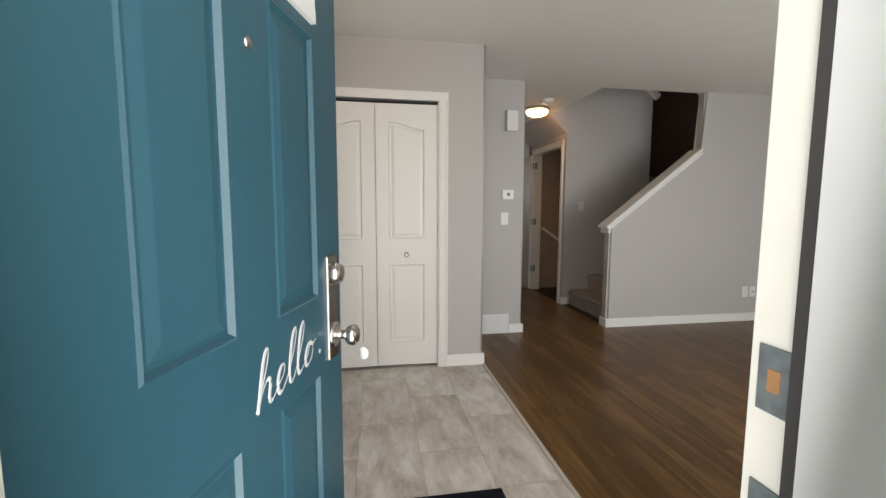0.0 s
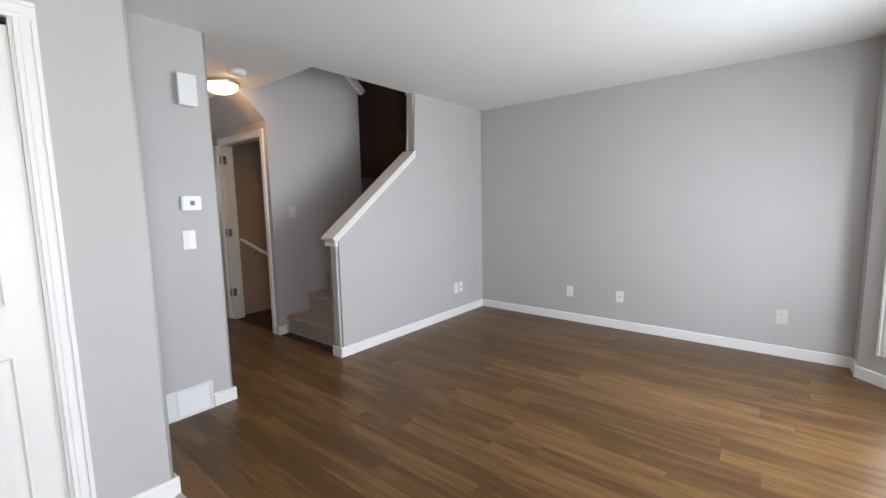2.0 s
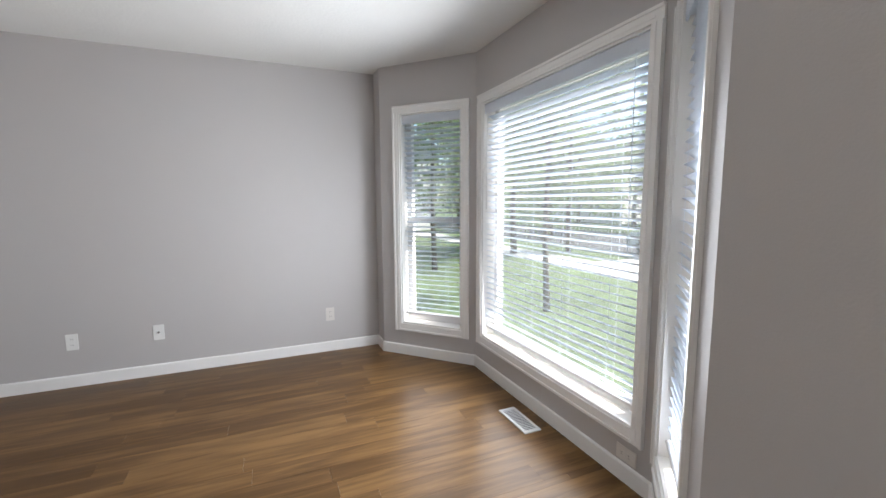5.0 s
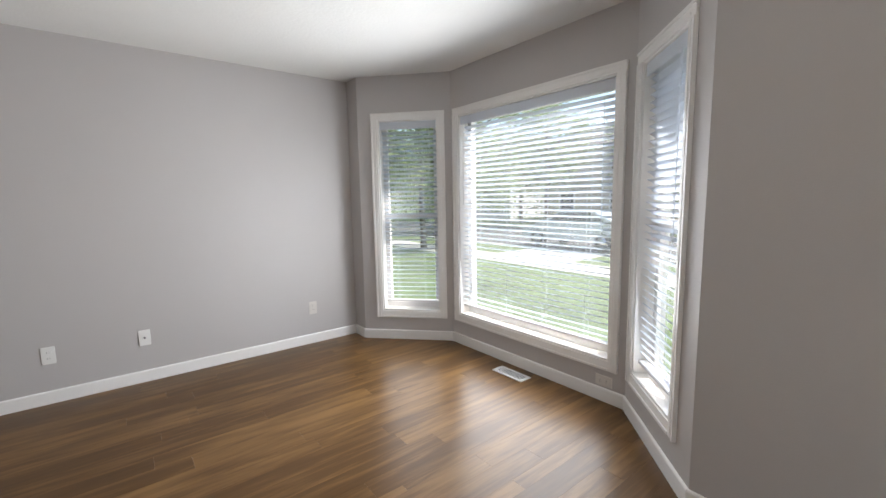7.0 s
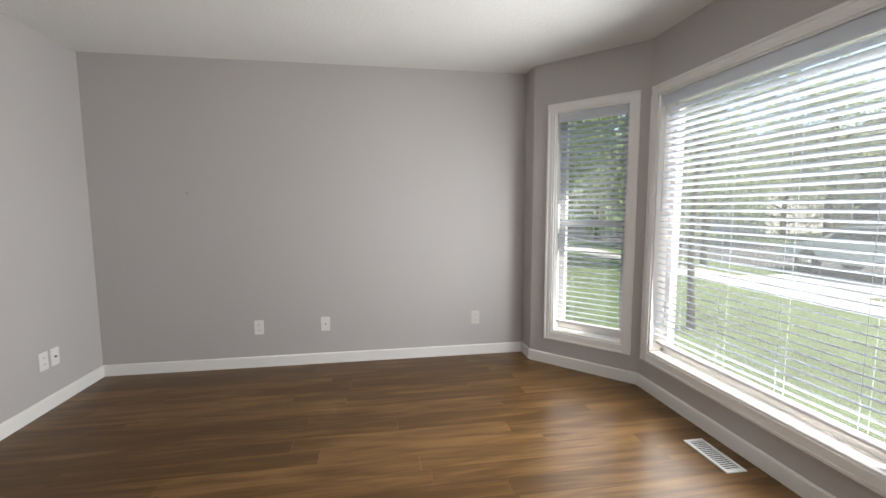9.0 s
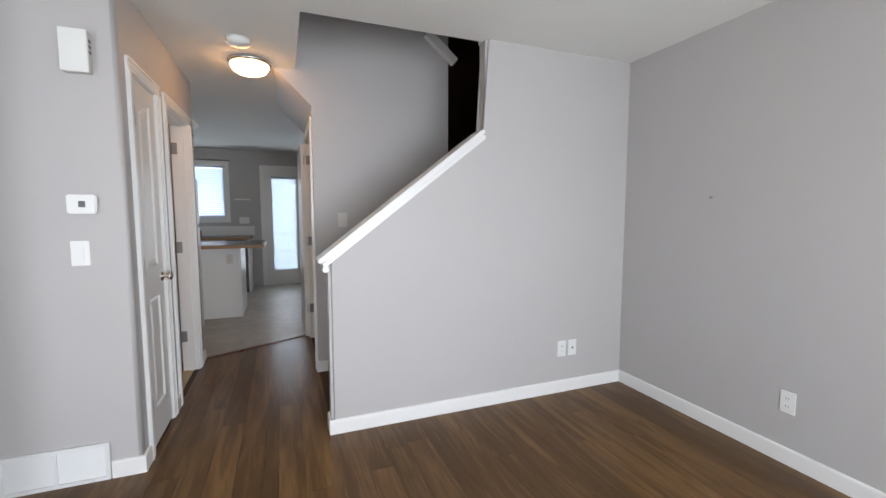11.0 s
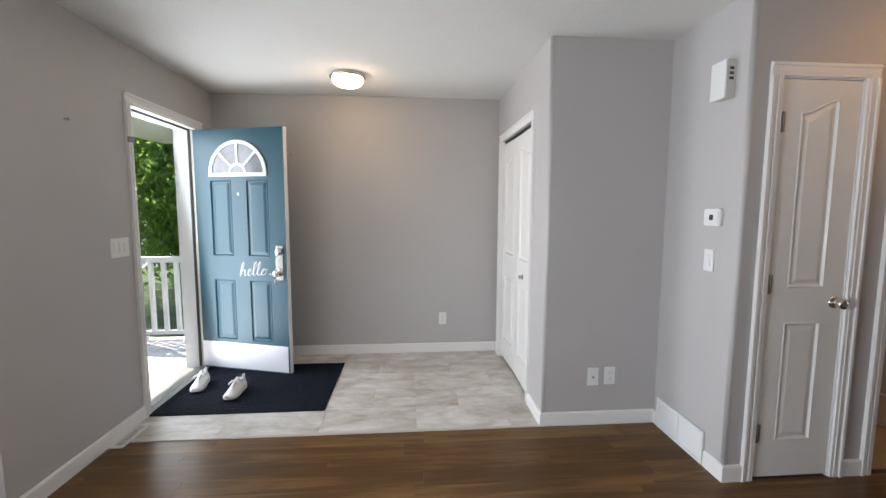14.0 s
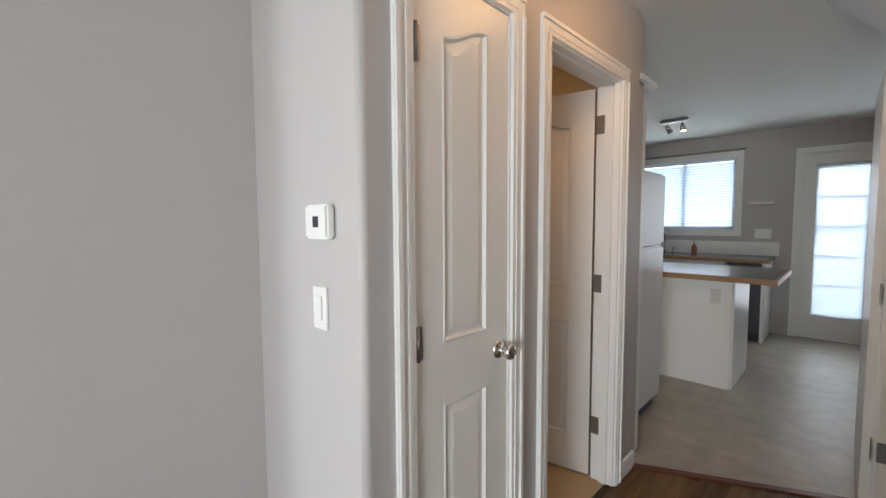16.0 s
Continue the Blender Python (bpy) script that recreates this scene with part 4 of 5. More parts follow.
mEast = seg_frame((FAR, 0.0), (FAR, 9.0))
mWest = seg_frame((0.0, 2.70), (0.0, 0.0))
mBay = seg_frame(BD, BC)
mKnee = seg_frame((FAR, KY0), (2.955, KY0))
mCS = seg_frame((1.43, 3.345), (1.43, 2.70))
mTh = seg_frame((2.03, 3.345), (1.32, 3.345))
plate("wall_outlet", mEast, 2.219, 0.327, 0.072, 0.116, "duplex", "white duplex outlet low on the grey wall", "outlet")
plate("cable_plate", mEast, 1.700, 0.332, 0.072, 0.116, "jack", "white cable jack plate low on the grey wall", "wall plate")
plate("wall_outlet", mEast, 0.433, 0.330, 0.072, 0.116, "duplex", "white duplex outlet near the bay corner", "outlet", IVORY)
plate("cable_plate", mKnee, FAR - 4.678, 0.322, 0.072, 0.116, "jack", "white cable jack plate on the stair wall", "wall plate")
plate("wall_outlet", mKnee, FAR - 4.585, 0.322, 0.072, 0.116, "duplex", "white duplex outlet on the stair wall", "outlet")
plate("wall_outlet", mWest, 2.70 - 2.063, 0.330, 0.072, 0.116, "duplex", "white duplex outlet low in the entry", "outlet")
plate("cable_plate", mCS, 3.345 - 2.920, 0.318, 0.074, 0.118, "jack", "white cable jack plate on the closet side", "wall plate")
plate("wall_outlet", mCS, 3.345 - 3.030, 0.322, 0.072, 0.116, "duplex", "white duplex outlet on the closet side", "outlet")
ob = plate("wall_outlet", mBay @ Matrix.Translation((0.141, 0, 0.134)) @ Matrix.Rotation(radians(90), 4, "Y"), 0, 0, 0.072, 0.116, "duplex", "grey duplex outlet set sideways above the baseboard", "outlet", IVORY)
plate("light_switch", mS, 1.272, 1.145, 0.160, 0.116, "rocker", "white triple light switch beside the front door", "light switch")
plate("light_switch", mTh, 2.03 - 1.838, 1.118, 0.072, 0.116, "rocker", "white rocker light switch below the thermostat", "light switch")
plate("light_switch", seg_frame((4.11, 4.40), (2.96, 4.40)), 4.11 - 3.18, 1.25, 0.072, 0.116, "rocker", "pale light switch on the stair wall", "light switch", IVORY)

th = tagged(empty("thermostat"), "white square wall thermostat with a small dark display", "thermostat")
mm = mTh @ Matrix.Translation((2.03 - 1.862, 0, 1.346))
part("body", box(-0.056, 0.056, -0.026, 0.0, -0.044, 0.044, 0.006, mm), PLASTIC, th)
part("display", box(-0.016, 0.010, -0.0275, -0.0262, -0.014, 0.014, 0.0, mm), DARKP, th, "small dark display")
ch = tagged(empty("door_chime"), "white plastic door chime box high on the wall", "door chime")
mm = mTh @ Matrix.Translation((2.03 - 1.885, 0, 2.024))
part("body", box(-0.052, 0.052, -0.054, -0.042, -0.092, 0.092, 0.003, mm), PLASTIC, ch)
part("back_box", box(-0.050, 0.050, -0.042, 0.0, -0.090, 0.090, 0.002, mm), IVORY, ch, "grey-white side of the chime")
for k in range(3):
    part("slot", boxes([(-0.0512, -0.0500, -0.034, -0.012, -0.005 + k * 0.024, 0.009 + k * 0.024)], mm), DARKP, ch, "dark sound slot")

rg = tagged(empty("return_vent"), "white metal wall vent at floor level", "vent")
g0, g1 = 2.03 - 1.895, 2.03 - 1.475
part("backing", boxes([(g0 + 0.02, g1 - 0.02, -0.004, 0.0, 0.02, 0.17)], mTh), VENTD, rg)
part("frame", boxes([(g0, g1, -0.014, -0.003, 0.0, 0.018), (g0, g1, -0.014, -0.003, 0.170, 0.188), (g0, g0 + 0.018, -0.014, -0.003, 0.018, 0.17), (g1 - 0.018, g1, -0.014, -0.003, 0.018, 0.17), ((g0 + g1) / 2 - 0.006, (g0 + g1) / 2 + 0.006, -0.013, -0.003, 0.018, 0.17)], mTh), VENTM, rg)
for k in range(14):
    z = 0.025 + k * 0.0108
    part("slat", boxes([(g0 + 0.018, g1 - 0.018, -0.0062, 0.0062, -0.0009, 0.0009)], mTh @ Matrix.Translation((0, -0.0085, z)) @ Matrix.Rotation(radians(62), 4, "X")), VENTM, rg)


def floor_vent(x0, x1, y0, y1, label):
    ob = tagged(empty("floor_vent"), label, "floor vent", "floor vents")
    part("backing", boxes([(x0 + 0.016, x1 - 0.016, y0 + 0.014, y1 - 0.014, 0.0006, 0.0018)]), VENTD, ob)
    part("frame", boxes([(x0, x1, y0, y0 + 0.016, 0.0006, 0.007), (x0, x1, y1 - 0.016, y1, 0.0006, 0.007), (x0, x0 + 0.018, y0 + 0.016, y1 - 0.016, 0.0006, 0.007), (x1 - 0.018, x1, y0 + 0.016, y1 - 0.016, 0.0006, 0.007)]), VENTM, ob)
    n = 16
    for k in range(n):
        x = x0 + 0.018 + (x1 - x0 - 0.036) * (k + 0.5) / n
        part("slat", boxes([(x - 0.0030, x + 0.0030, y0 + 0.016, y1 - 0.016, 0.002, 0.0045)]), VENTM, ob)
    return ob


floor_vent(3.325, 3.61, -0.485, -0.375, "white metal floor vent under the bay window")
floor_vent(1.235, 1.505, 0.016, 0.092, "white metal floor vent beside the entry mat")

# ---- door mat and shoes ----
dm = tagged(empty("door_mat"), "dark navy ribbed door mat on the tile floor", "door mat")
part("border", box(0.255, 1.135, 0.005, 1.165, 0.0, 0.007, 0.003), MAT_, dm)
bm = bmesh.new()
for i in range(21):
    for j in range(28):
        x, y = 0.285 + i * 0.040, 0.035 + j * 0.040
        if (i + j) % 2:
            add_box(bm, x, x + 0.034, y + 0.008, y + 0.030, 0.0065, 0.0105)
        else:
            add_box(bm, x + 0.006, x + 0.028, y + 0.002, y + 0.036, 0.0065, 0.0105)
part("ribs", bm, MAT_, dm)


def shoe(m):
    """A low running shoe; toe along +x, 0.27 m long."""
    ob = tagged(empty("sneaker", m), "white knit running shoe resting on the dark mat", "shoe", "pair of sneakers")
    n, k = 22, 16
    def width(u):
        return 0.034 + 0.014 * math.sin(math.pi * min(1, u * 1.05)) + 0.010 * math.exp(-((u - 0.68) / 0.2) ** 2) - 0.030 * max(0, (u - 0.86) / 0.14) ** 2 - 0.012 * max(0, (0.08 - u) / 0.08) ** 2
    def loft(rows):
        bm = bmesh.new()
        rings = [[bm.verts.new(p) for p in r] for r in rows]
        for a, b in zip(rings, rings[1:]):
            for i in range(len(a)):
                j = (i + 1) % len(a)
                bm.faces.new((a[i], a[j], b[j], b[i])).smooth = True
        bm.faces.new(rings[0]), bm.faces.new(rings[-1][::-1])
        return bm
    sole, upper = [], []
    for i in range(n + 1):
        u = i / n
        x, w = -0.135 + 0.27 * u, max(0.012, width(u))
        lift = 0.016 * max(0, (u - 0.75) / 0.25) ** 2
        sole.append([(x, w * math.cos(a) * (1.0 if math.sin(a) > 0 else 0.94), 0.015 + lift + 0.015 * (1 if math.sin(a) > 0 else -1) * min(1, abs(math.sin(a)) * 3)) for a in [2 * math.pi * q / k for q in range(k)]])
        top = 0.098 - 0.010 * math.sin(math.pi * min(1, u / 0.42)) if u < 0.42 else 0.098 - 0.062 * ((u - 0.42) / 0.58) ** 0.9
        ww = w * 0.96
        upper.append([(x + (0.004 if u < 0.02 else 0), ww * math.copysign(abs(math.cos(a)) ** 0.8, math.cos(a)) * (1 - 0.35 * max(0, math.sin(a))), 0.026 + lift + max(0, math.sin(a)) * (top - 0.03)) for a in [2 * math.pi * q / k for q in range(k)]])
    part("sole", loft(sole), SOLE, ob, "thick white foam sole")
    part("upper", loft(upper), SHOE, ob, "white knit upper")
    part("opening", lathe([(0.0, 0.0), (0.026, 0.001), (0.031, 0.004), (0.030, -0.002)], 20, Matrix.Translation((-0.082, 0, 0.090)) @ pose(0, 0, 0, 0, -5, 0) @ Matrix.Diagonal((1.35, 0.85, 1, 1))), mat("shoe_lining", (0.35, 0.34, 0.34), 0.9), ob, "grey lining of the shoe opening")
    part("tongue", tube([(0.030, 0, 0.082), (0.000, 0, 0.096), (-0.028, 0, 0.108), (-0.040, 0, 0.122)], [0.010, 0.013, 0.014, 0.006], 10), SHOE, ob)
    part("heel_tab", tube([(-0.128, -0.010, 0.092), (-0.136, -0.006, 0.106), (-0.136, 0.006, 0.106), (-0.128, 0.010, 0.092)], 0.0035, 8), SOLE, ob, "white heel pull loop")
    for sy in (-1, 1):
        part("lace_bow", tube([(-0.006, 0, 0.106), (0.004, sy * 0.022, 0.112), (0.012, sy * 0.044, 0.092), (0.004, sy * 0.050, 0.074), (-0.004, sy * 0.034, 0.092), (-0.006, sy * 0.004, 0.106)], 0.0028, 6), SOLE, ob, "white tied lace")
    for q in range(4):
        x = 0.0 + q * 0.019
        z = 0.096 - q * 0.0085
        part("lace", tube([(x, -0.024, z - 0.010), (x + 0.004, 0, z + 0.002), (x + 0.008, 0.024, z - 0.010)], 0.003, 6), SOLE, ob, "white flat lace")
    return ob


shoe(Matrix.Translation((0.70, 0.135, 0.0105)) @ Matrix.Rotation(radians(7), 4, "Z") @ Matrix.Diagonal((0.98, 0.96, 0.94, 1)))
shoe(Matrix.Translation((0.845, 0.455, 0.0105)) @ Matrix.Rotation(radians(-5), 4, "Z") @ Matrix.Diagonal((0.98, 0.96, 0.94, 1)))

# ---- kitchen and dining seen past the hall ----
KN = 9.0
KW0, KW1 = 0.62, 1.80
wall("wall_kitchen_north", (FAR, KN), (-0.15, KN), 0.14, 0, 2.5, [(FAR - KW1, FAR - KW0, 1.22, 2.12), (FAR - 3.09, FAR - 2.42, 0.0, 2.09), (FAR - 4.25, FAR - 3.30, 0.62, 2.06)])
wall("wall_kitchen_west", (-0.15, KN), (-0.15, 5.1), 0.12, 0, 2.5)
mN = seg_frame((FAR, KN), (-0.15, KN))


def kitchen_window(name, x0, x1, z0, z1, label):
    win = tagged(empty(name), label, "window", kind="structure")
    s0, s1 = FAR - x1, FAR - x0
    casing(win, mN, s0, s1, z0, z1, 0.075, bottom=True)
    part("window_frame", boxes([(s0, s0 + 0.04, 0.06, 0.12, z0, z1), (s1 - 0.04, s1, 0.06, 0.12, z0, z1), (s0 + 0.04, s1 - 0.04, 0.06, 0.12, z0, z0 + 0.04), (s0 + 0.04, s1 - 0.04, 0.06, 0.12, z1 - 0.04, z1), ((s0 + s1) / 2 - 0.02, (s0 + s1) / 2 + 0.02, 0.07, 0.11, z0 + 0.04, z1 - 0.04)], mN), VINYL, win)
    p = part("pane", boxes([(s0 + 0.04, s1 - 0.04, 0.09, 0.094, z0 + 0.04, z1 - 0.04)], mN), GLASS, win)
    p.visible_shadow = False
    bl = tagged(empty("window_blind"), "white horizontal slat blind lowered over the window", "blind")
    part("headrail", box(s0 + 0.01, s1 - 0.01, 0.01, 0.05, z1 - 0.04, z1 - 0.002, 0.002, mN), SLAT, bl)
    n = int((z1 - z0 - 0.08) / 0.034)
    me = bpy.data.meshes.new("slat")
    b = boxes([(s0 + 0.012, s1 - 0.012, -0.02, 0.02, -0.0012, 0.0012)])
    b.to_mesh(me)
    b.free()
    me.materials.append(SLAT)
    for k in range(n):
        ob = new("slat", me)
        ob.parent = bl
        ob.matrix_basis = mN @ Matrix.Translation((0, 0.032, z0 + 0.03 + 0.034 * (k + 0.5))) @ Matrix.Rotation(radians(-42), 4, "X")
    part("bottom_rail", box(s0 + 0.012, s1 - 0.012, 0.012, 0.05, z0 + 0.012, z0 + 0.024, 0.002, mN), SLAT, bl)


kitchen_window("window_4", KW0, KW1, 1.22, 2.12, "white cased kitchen window over the sink")
kitchen_window("window_5", 3.30, 4.25, 0.62, 2.06, "white cased dining window")
rod = tagged(empty("curtain_rod"), "thin dark curtain rod above the kitchen window", "curtain rod")
part("rod", tube([(0.40, KN - 0.06, 2.205), (1.90, KN - 0.06, 2.205)], 0.009, 10), STEEL, rod)
for x in (0.5, 1.82):
    part("bracket", boxes([(x - 0.008, x + 0.008, KN - 0.068, KN, 2.197, 2.213)]), STEEL, rod)
pat = tagged(empty("door_6"), "white patio door with a frosted bright glass pane", "door", kind="structure")
casing(pat, mN, FAR - 3.09, FAR - 2.42, 0, 2.09, 0.06)
q0, q1 = FAR - 3.08, FAR - 2.43
dl = part("door_leaf", boxes([(q0, q0 + 0.125, 0.02, 0.065, 0.01, 2.08), (q1 - 0.125, q1, 0.02, 0.065, 0.01, 2.08), (q0 + 0.125, q1 - 0.125, 0.02, 0.065, 0.01, 0.28), (q0 + 0.125, q1 - 0.125, 0.02, 0.065, 1.92, 2.08)], mN), DOORW, pat)
p = part("pane", boxes([(q0 + 0.125, q1 - 0.125, 0.040, 0.045, 0.28, 1.92)], mN), GLASS, dl)
p.visible_shadow = False
for k in range(1, 5):
    z = 0.28 + 1.64 * k / 5
    part("glazing_bar", boxes([(q0 + 0.125, q1 - 0.125, 0.030, 0.055, z - 0.006, z + 0.006)], mN), TRIM, dl)
part("door_jamb", boxes([(FAR - 3.09, q0, 0.0, 0.14, 0, 2.09), (q1, FAR - 2.42, 0.0, 0.14, 0, 2.09), (q0, q1, 0.0, 0.14, 2.08, 2.09), (q0, q1, 0.01, 0.13, 0.0, 0.0095)], mN), TRIM, pat)
shade = tagged(empty("roller_blind"), "white translucent roller blind drawn over the patio door glass", "roller blind")
sh_m = bpy.data.materials.new("translucent_shade")
sh_m.use_nodes = True
sb = sh_m.node_tree.nodes["Principled BSDF"]
sb.inputs["Base Color"].default_value = (0.85, 0.87, 0.9, 1)
sb.inputs["Roughness"].default_value = 0.8
sb.inputs["Transmission Weight"].default_value = 0.5
part("fabric", boxes([(q0 + 0.115, q1 - 0.115, 0.012, 0.015, 0.27, 1.93)], mN), sh_m, shade)
part("roller", tube([mN @ Vector((q0 + 0.11, 0.01, 1.95)), mN @ Vector((q1 - 0.11, 0.01, 1.95))], 0.012, 10), SLAT, shade)

pc = tagged(empty("pantry_cabinet"), "tall white pantry cabinet with crown moulding", "cabinet")
part("body", box(1.30, 1.99, 5.10, 5.285, 0.0, 2.06, 0.004), TRIM, pc)
part("crown", boxes([(1.28, 2.01, 5.09, 5.31, 2.06, 2.08), (1.26, 2.03, 5.08, 5.33, 2.08, 2.11)]), TRIM, pc)
fr = tagged(empty("refrigerator"), "white refrigerator beside the pantry cabinet", "refrigerator")
part("body", box(1.20, 1.83, 5.30, 5.99, 0.03, 1.66, 0.01), FRIDGE, fr)
part("freezer_door", box(1.835, 1.895, 5.305, 5.985, 1.18, 1.665, 0.014), FRIDGE, fr)
part("fridge_door", box(1.835, 1.895, 5.305, 5.985, 0.09, 1.17, 0.014), FRIDGE, fr)
part("grille", box(1.80, 1.85, 5.32, 5.97, 0.0, 0.08, 0.003), DARKP, fr, "dark toe grille")
for z0, z1 in ((1.22, 1.5), (0.7, 1.13)):
    part("handle", tube([(1.895, 5.34, z0), (1.93, 5.34, z0 + 0.02), (1.93, 5.34, z1 - 0.02), (1.895, 5.34, z1)], 0.011, 8), FRIDGE, fr)
pn = tagged(empty("peninsula_cabinet"), "white kitchen peninsula base", "cabinet")
part("body", box(0.9, 2.20, 6.64, 7.34, 0.0, 0.875, 0.003), TRIM, pn)
part("end_panel", box(2.20, 2.215, 6.66, 7.32, 0.0, 0.875, 0.003), TRIM, pn)
plate("wall_outlet", Matrix(((-1, 0, 0, 2.09), (0, 1, 0, 6.64), (0, 0, 1, 0), (0, 0, 0, 1))), 0, 0.74, 0.072, 0.116, "duplex", "grey outlet on the peninsula end", "outlet", IVORY)
ct = tagged(empty("peninsula_countertop"), "dark laminate peninsula counter with a light wood edge", "countertop")
part("top", box(0.9, 2.47, 6.50, 7.40, 0.884, 0.921, 0.003), COUNTER, ct)
part("edge", boxes([(0.9, 2.49, 6.478, 6.50, 0.880, 0.920), (2.47, 2.49, 6.50, 7.40, 0.880, 0.920)]), BRASS, ct, "light wood edge band")
for k in range(3):
    x = 0.28 + k * 0.62
    cb = tagged(empty("base_cabinet"), "white kitchen base cabinet under the window", "cabinet", "kitchen base cabinets")
    part("body", box(x - 0.31, x + 0.305, 8.40, 9.0, 0.09, 0.875), TRIM, cb)
    d = part("door", box(x - 0.30, x + 0.295, 8.38, 8.398, 0.10, 0.70, 0.003), TRIM, cb)
    part("handle", tube([(x - 0.05, 8.378, 0.64), (x - 0.05, 8.355, 0.64), (x + 0.05, 8.355, 0.64), (x + 0.05, 8.378, 0.64)], 0.005, 8), NICKEL, d)
    part("drawer_front", box(x - 0.30, x + 0.295, 8.38, 8.398, 0.715, 0.865, 0.003), TRIM, cb)
    part("plinth", box(x - 0.31, x + 0.305, 8.45, 9.0, 0.0, 0.09), DARKP, cb)
def nail(name, p, d, label):
    ob = tagged(empty(name), label, "nail")
    part("shank", tube([p, tuple(Vector(p) + Vector(d) * 0.018)], 0.003, 8), STEEL, ob)
    part("head", tube([tuple(Vector(p) + Vector(d) * 0.018), tuple(Vector(p) + Vector(d) * 0.021)], 0.008, 10), STEEL, ob)


nail("nail", (FAR, 2.685, 1.397), (-1, 0, 0), "small dark nail in the long grey wall")
nail("nail", (0.0, 0.68, 1.867), (1, 0, 0), "small dark nail in the entry wall")
nail("nail", (1.603, 0.0, 1.835), (0, 1, 0), "small dark nail beside the front door")
tagged(mesh_ob("door_bracket", box(1.105, 1.165, 0.019, 0.030, 1.79, 1.825, 0.003), STEEL), "small dark metal bracket on the door casing", "bracket")

dw = tagged(empty("dishwasher"), "dark dishwasher at the end of the counter", "dishwasher")
part("door", box(1.845, 2.17, 8.37, 8.99, 0.10, 0.87, 0.004), mat("dark_appliance", (0.06, 0.065, 0.075), 0.3), dw)
part("plinth", box(1.85, 2.17, 8.43, 8.99, 0.0, 0.098), DARKP, dw)
tagged(mesh_ob("cabinet_end_panel", box(2.172, 2.20, 8.36, 9.0, 0.0, 0.875, 0.002), TRIM), "white end panel beside the dishwasher", "panel")
ct = tagged(empty("kitchen_countertop"), "wood-edged laminate counter along the back wall", "countertop")
part("top", box(-0.14, 2.22, 8.355, 8.985, 0.880, 0.916, 0.003), COUNTER, ct)
part("edge", box(-0.14, 2.24, 8.330, 8.355, 0.878, 0.918, 0.003), BRASS, ct, "light wood edge band")
part("backsplash", box(-0.14, 2.25, 8.986, 8.999, 0.917, 1.08, 0.002), PLASTIC, ct, "low white backsplash")
fa = tagged(empty("faucet"), "chrome kitchen faucet with a high spout", "faucet")
part("spout", tube([(1.05, 8.88, 0.916), (1.05, 8.88, 1.10), (1.05, 8.86, 1.16), (1.05, 8.80, 1.185), (1.05, 8.74, 1.16), (1.05, 8.73, 1.12)], 0.012, 12), NICKEL, fa)
part("lever", tube([(1.15, 8.88, 0.916), (1.15, 8.88, 0.97), (1.19, 8.84, 0.99)], 0.009, 8), NICKEL, fa)
sb_ = tagged(empty("soap_bottle"), "small copper-coloured soap bottle on the counter", "bottle")
part("bottle", lathe([(0.0, 0.0), (0.03, 0.0), (0.032, 0.01), (0.032, 0.09), (0.012, 0.115), (0.012, 0.13), (0.0, 0.13)], 20, Matrix.Translation((1.42, 8.80, 0.916))), mat("copper_plastic", (0.35, 0.12, 0.05), 0.35), sb_)
part("pump", tube([(1.42, 8.80, 1.045), (1.42, 8.80, 1.075), (1.42, 8.76, 1.075)], 0.006, 8), NICKEL, sb_)
plate("light_switch", mN, FAR - 2.09, 1.18, 0.16, 0.116, "rocker", "white light switch plate beside the kitchen window", "light switch")
tagged(mesh_ob("wall_shelf", box(1.95, 2.2, 8.90, 8.999, 1.535, 1.555, 0.003), TRIM), "small white wall shelf", "shelf")
tk = tagged(empty("track_light", Matrix.Translation((1.47, 7.64, H))), "chrome ceiling track light with lit spots", "track light")
part("bar", box(-0.13, 0.13, -0.03, 0.03, -0.03, 0.0, 0.005), STEEL, tk)
for i, x in enumerate((-0.06, 0.08)):
    mm = Matrix.Translation((x, 0, -0.03)) @ pose(0, 0, -0.05, 35 - 35 * i, -25 + 15 * i, 0)
    hd = part("spot_head", lathe([(0.0, 0.03), (0.012, 0.03), (0.022, 0.0), (0.032, -0.05), (0.028, -0.05), (0.02, -0.03), (0.0, -0.03)], 20, mm), NICKEL, tk)
    part("bulb", lathe([(0.0, -0.032), (0.02, -0.034), (0.022, -0.045), (0.0, -0.048)], 16, mm), SPOT, hd)
    part("stem", tube([(x, 0, -0.03), tuple(mm @ Vector((0, 0, 0.03)))], 0.006, 8), NICKEL, tk)

# ---- outside ----
bm = boxes([(-400, 400, -400, 400, -1.2, -0.62)])
tagged(mesh_ob("ground", bm, GRASS), "sunlit green front lawn", "ground", kind="structure")
tagged(mesh_ob("pavement", box(-200, 200, -8.6, -7.2, -0.7, -0.605), CONC), "pale concrete sidewalk across the lawn", "sidewalk", kind="structure")
tagged(mesh_ob("road", box(-200, 200, -18.5, -10.6, -0.8, -0.612), ASPH), "grey asphalt street", "road", kind="structure")
tagged(mesh_ob("kerb", box(-200, 200, -10.6, -10.4, -0.75, -0.56, 0.02), CONC), "concrete kerb", "kerb", kind="structure")
tagged(mesh_ob("driveway", box(-1.2, 2.0, -10.4, -3.0, -0.7, -0.598), CONC), "pale concrete driveway", "driveway", kind="structure")
porch = tagged(empty("porch"), "small front porch with grey boards and white railings", "porch", kind="structure")
for k in range(7):
    y = -0.21 - 0.14 * k
    part("deck_board", box(-0.75, 1.60, y - 0.134, y, -0.06, -0.03, 0.003), DECK, porch)
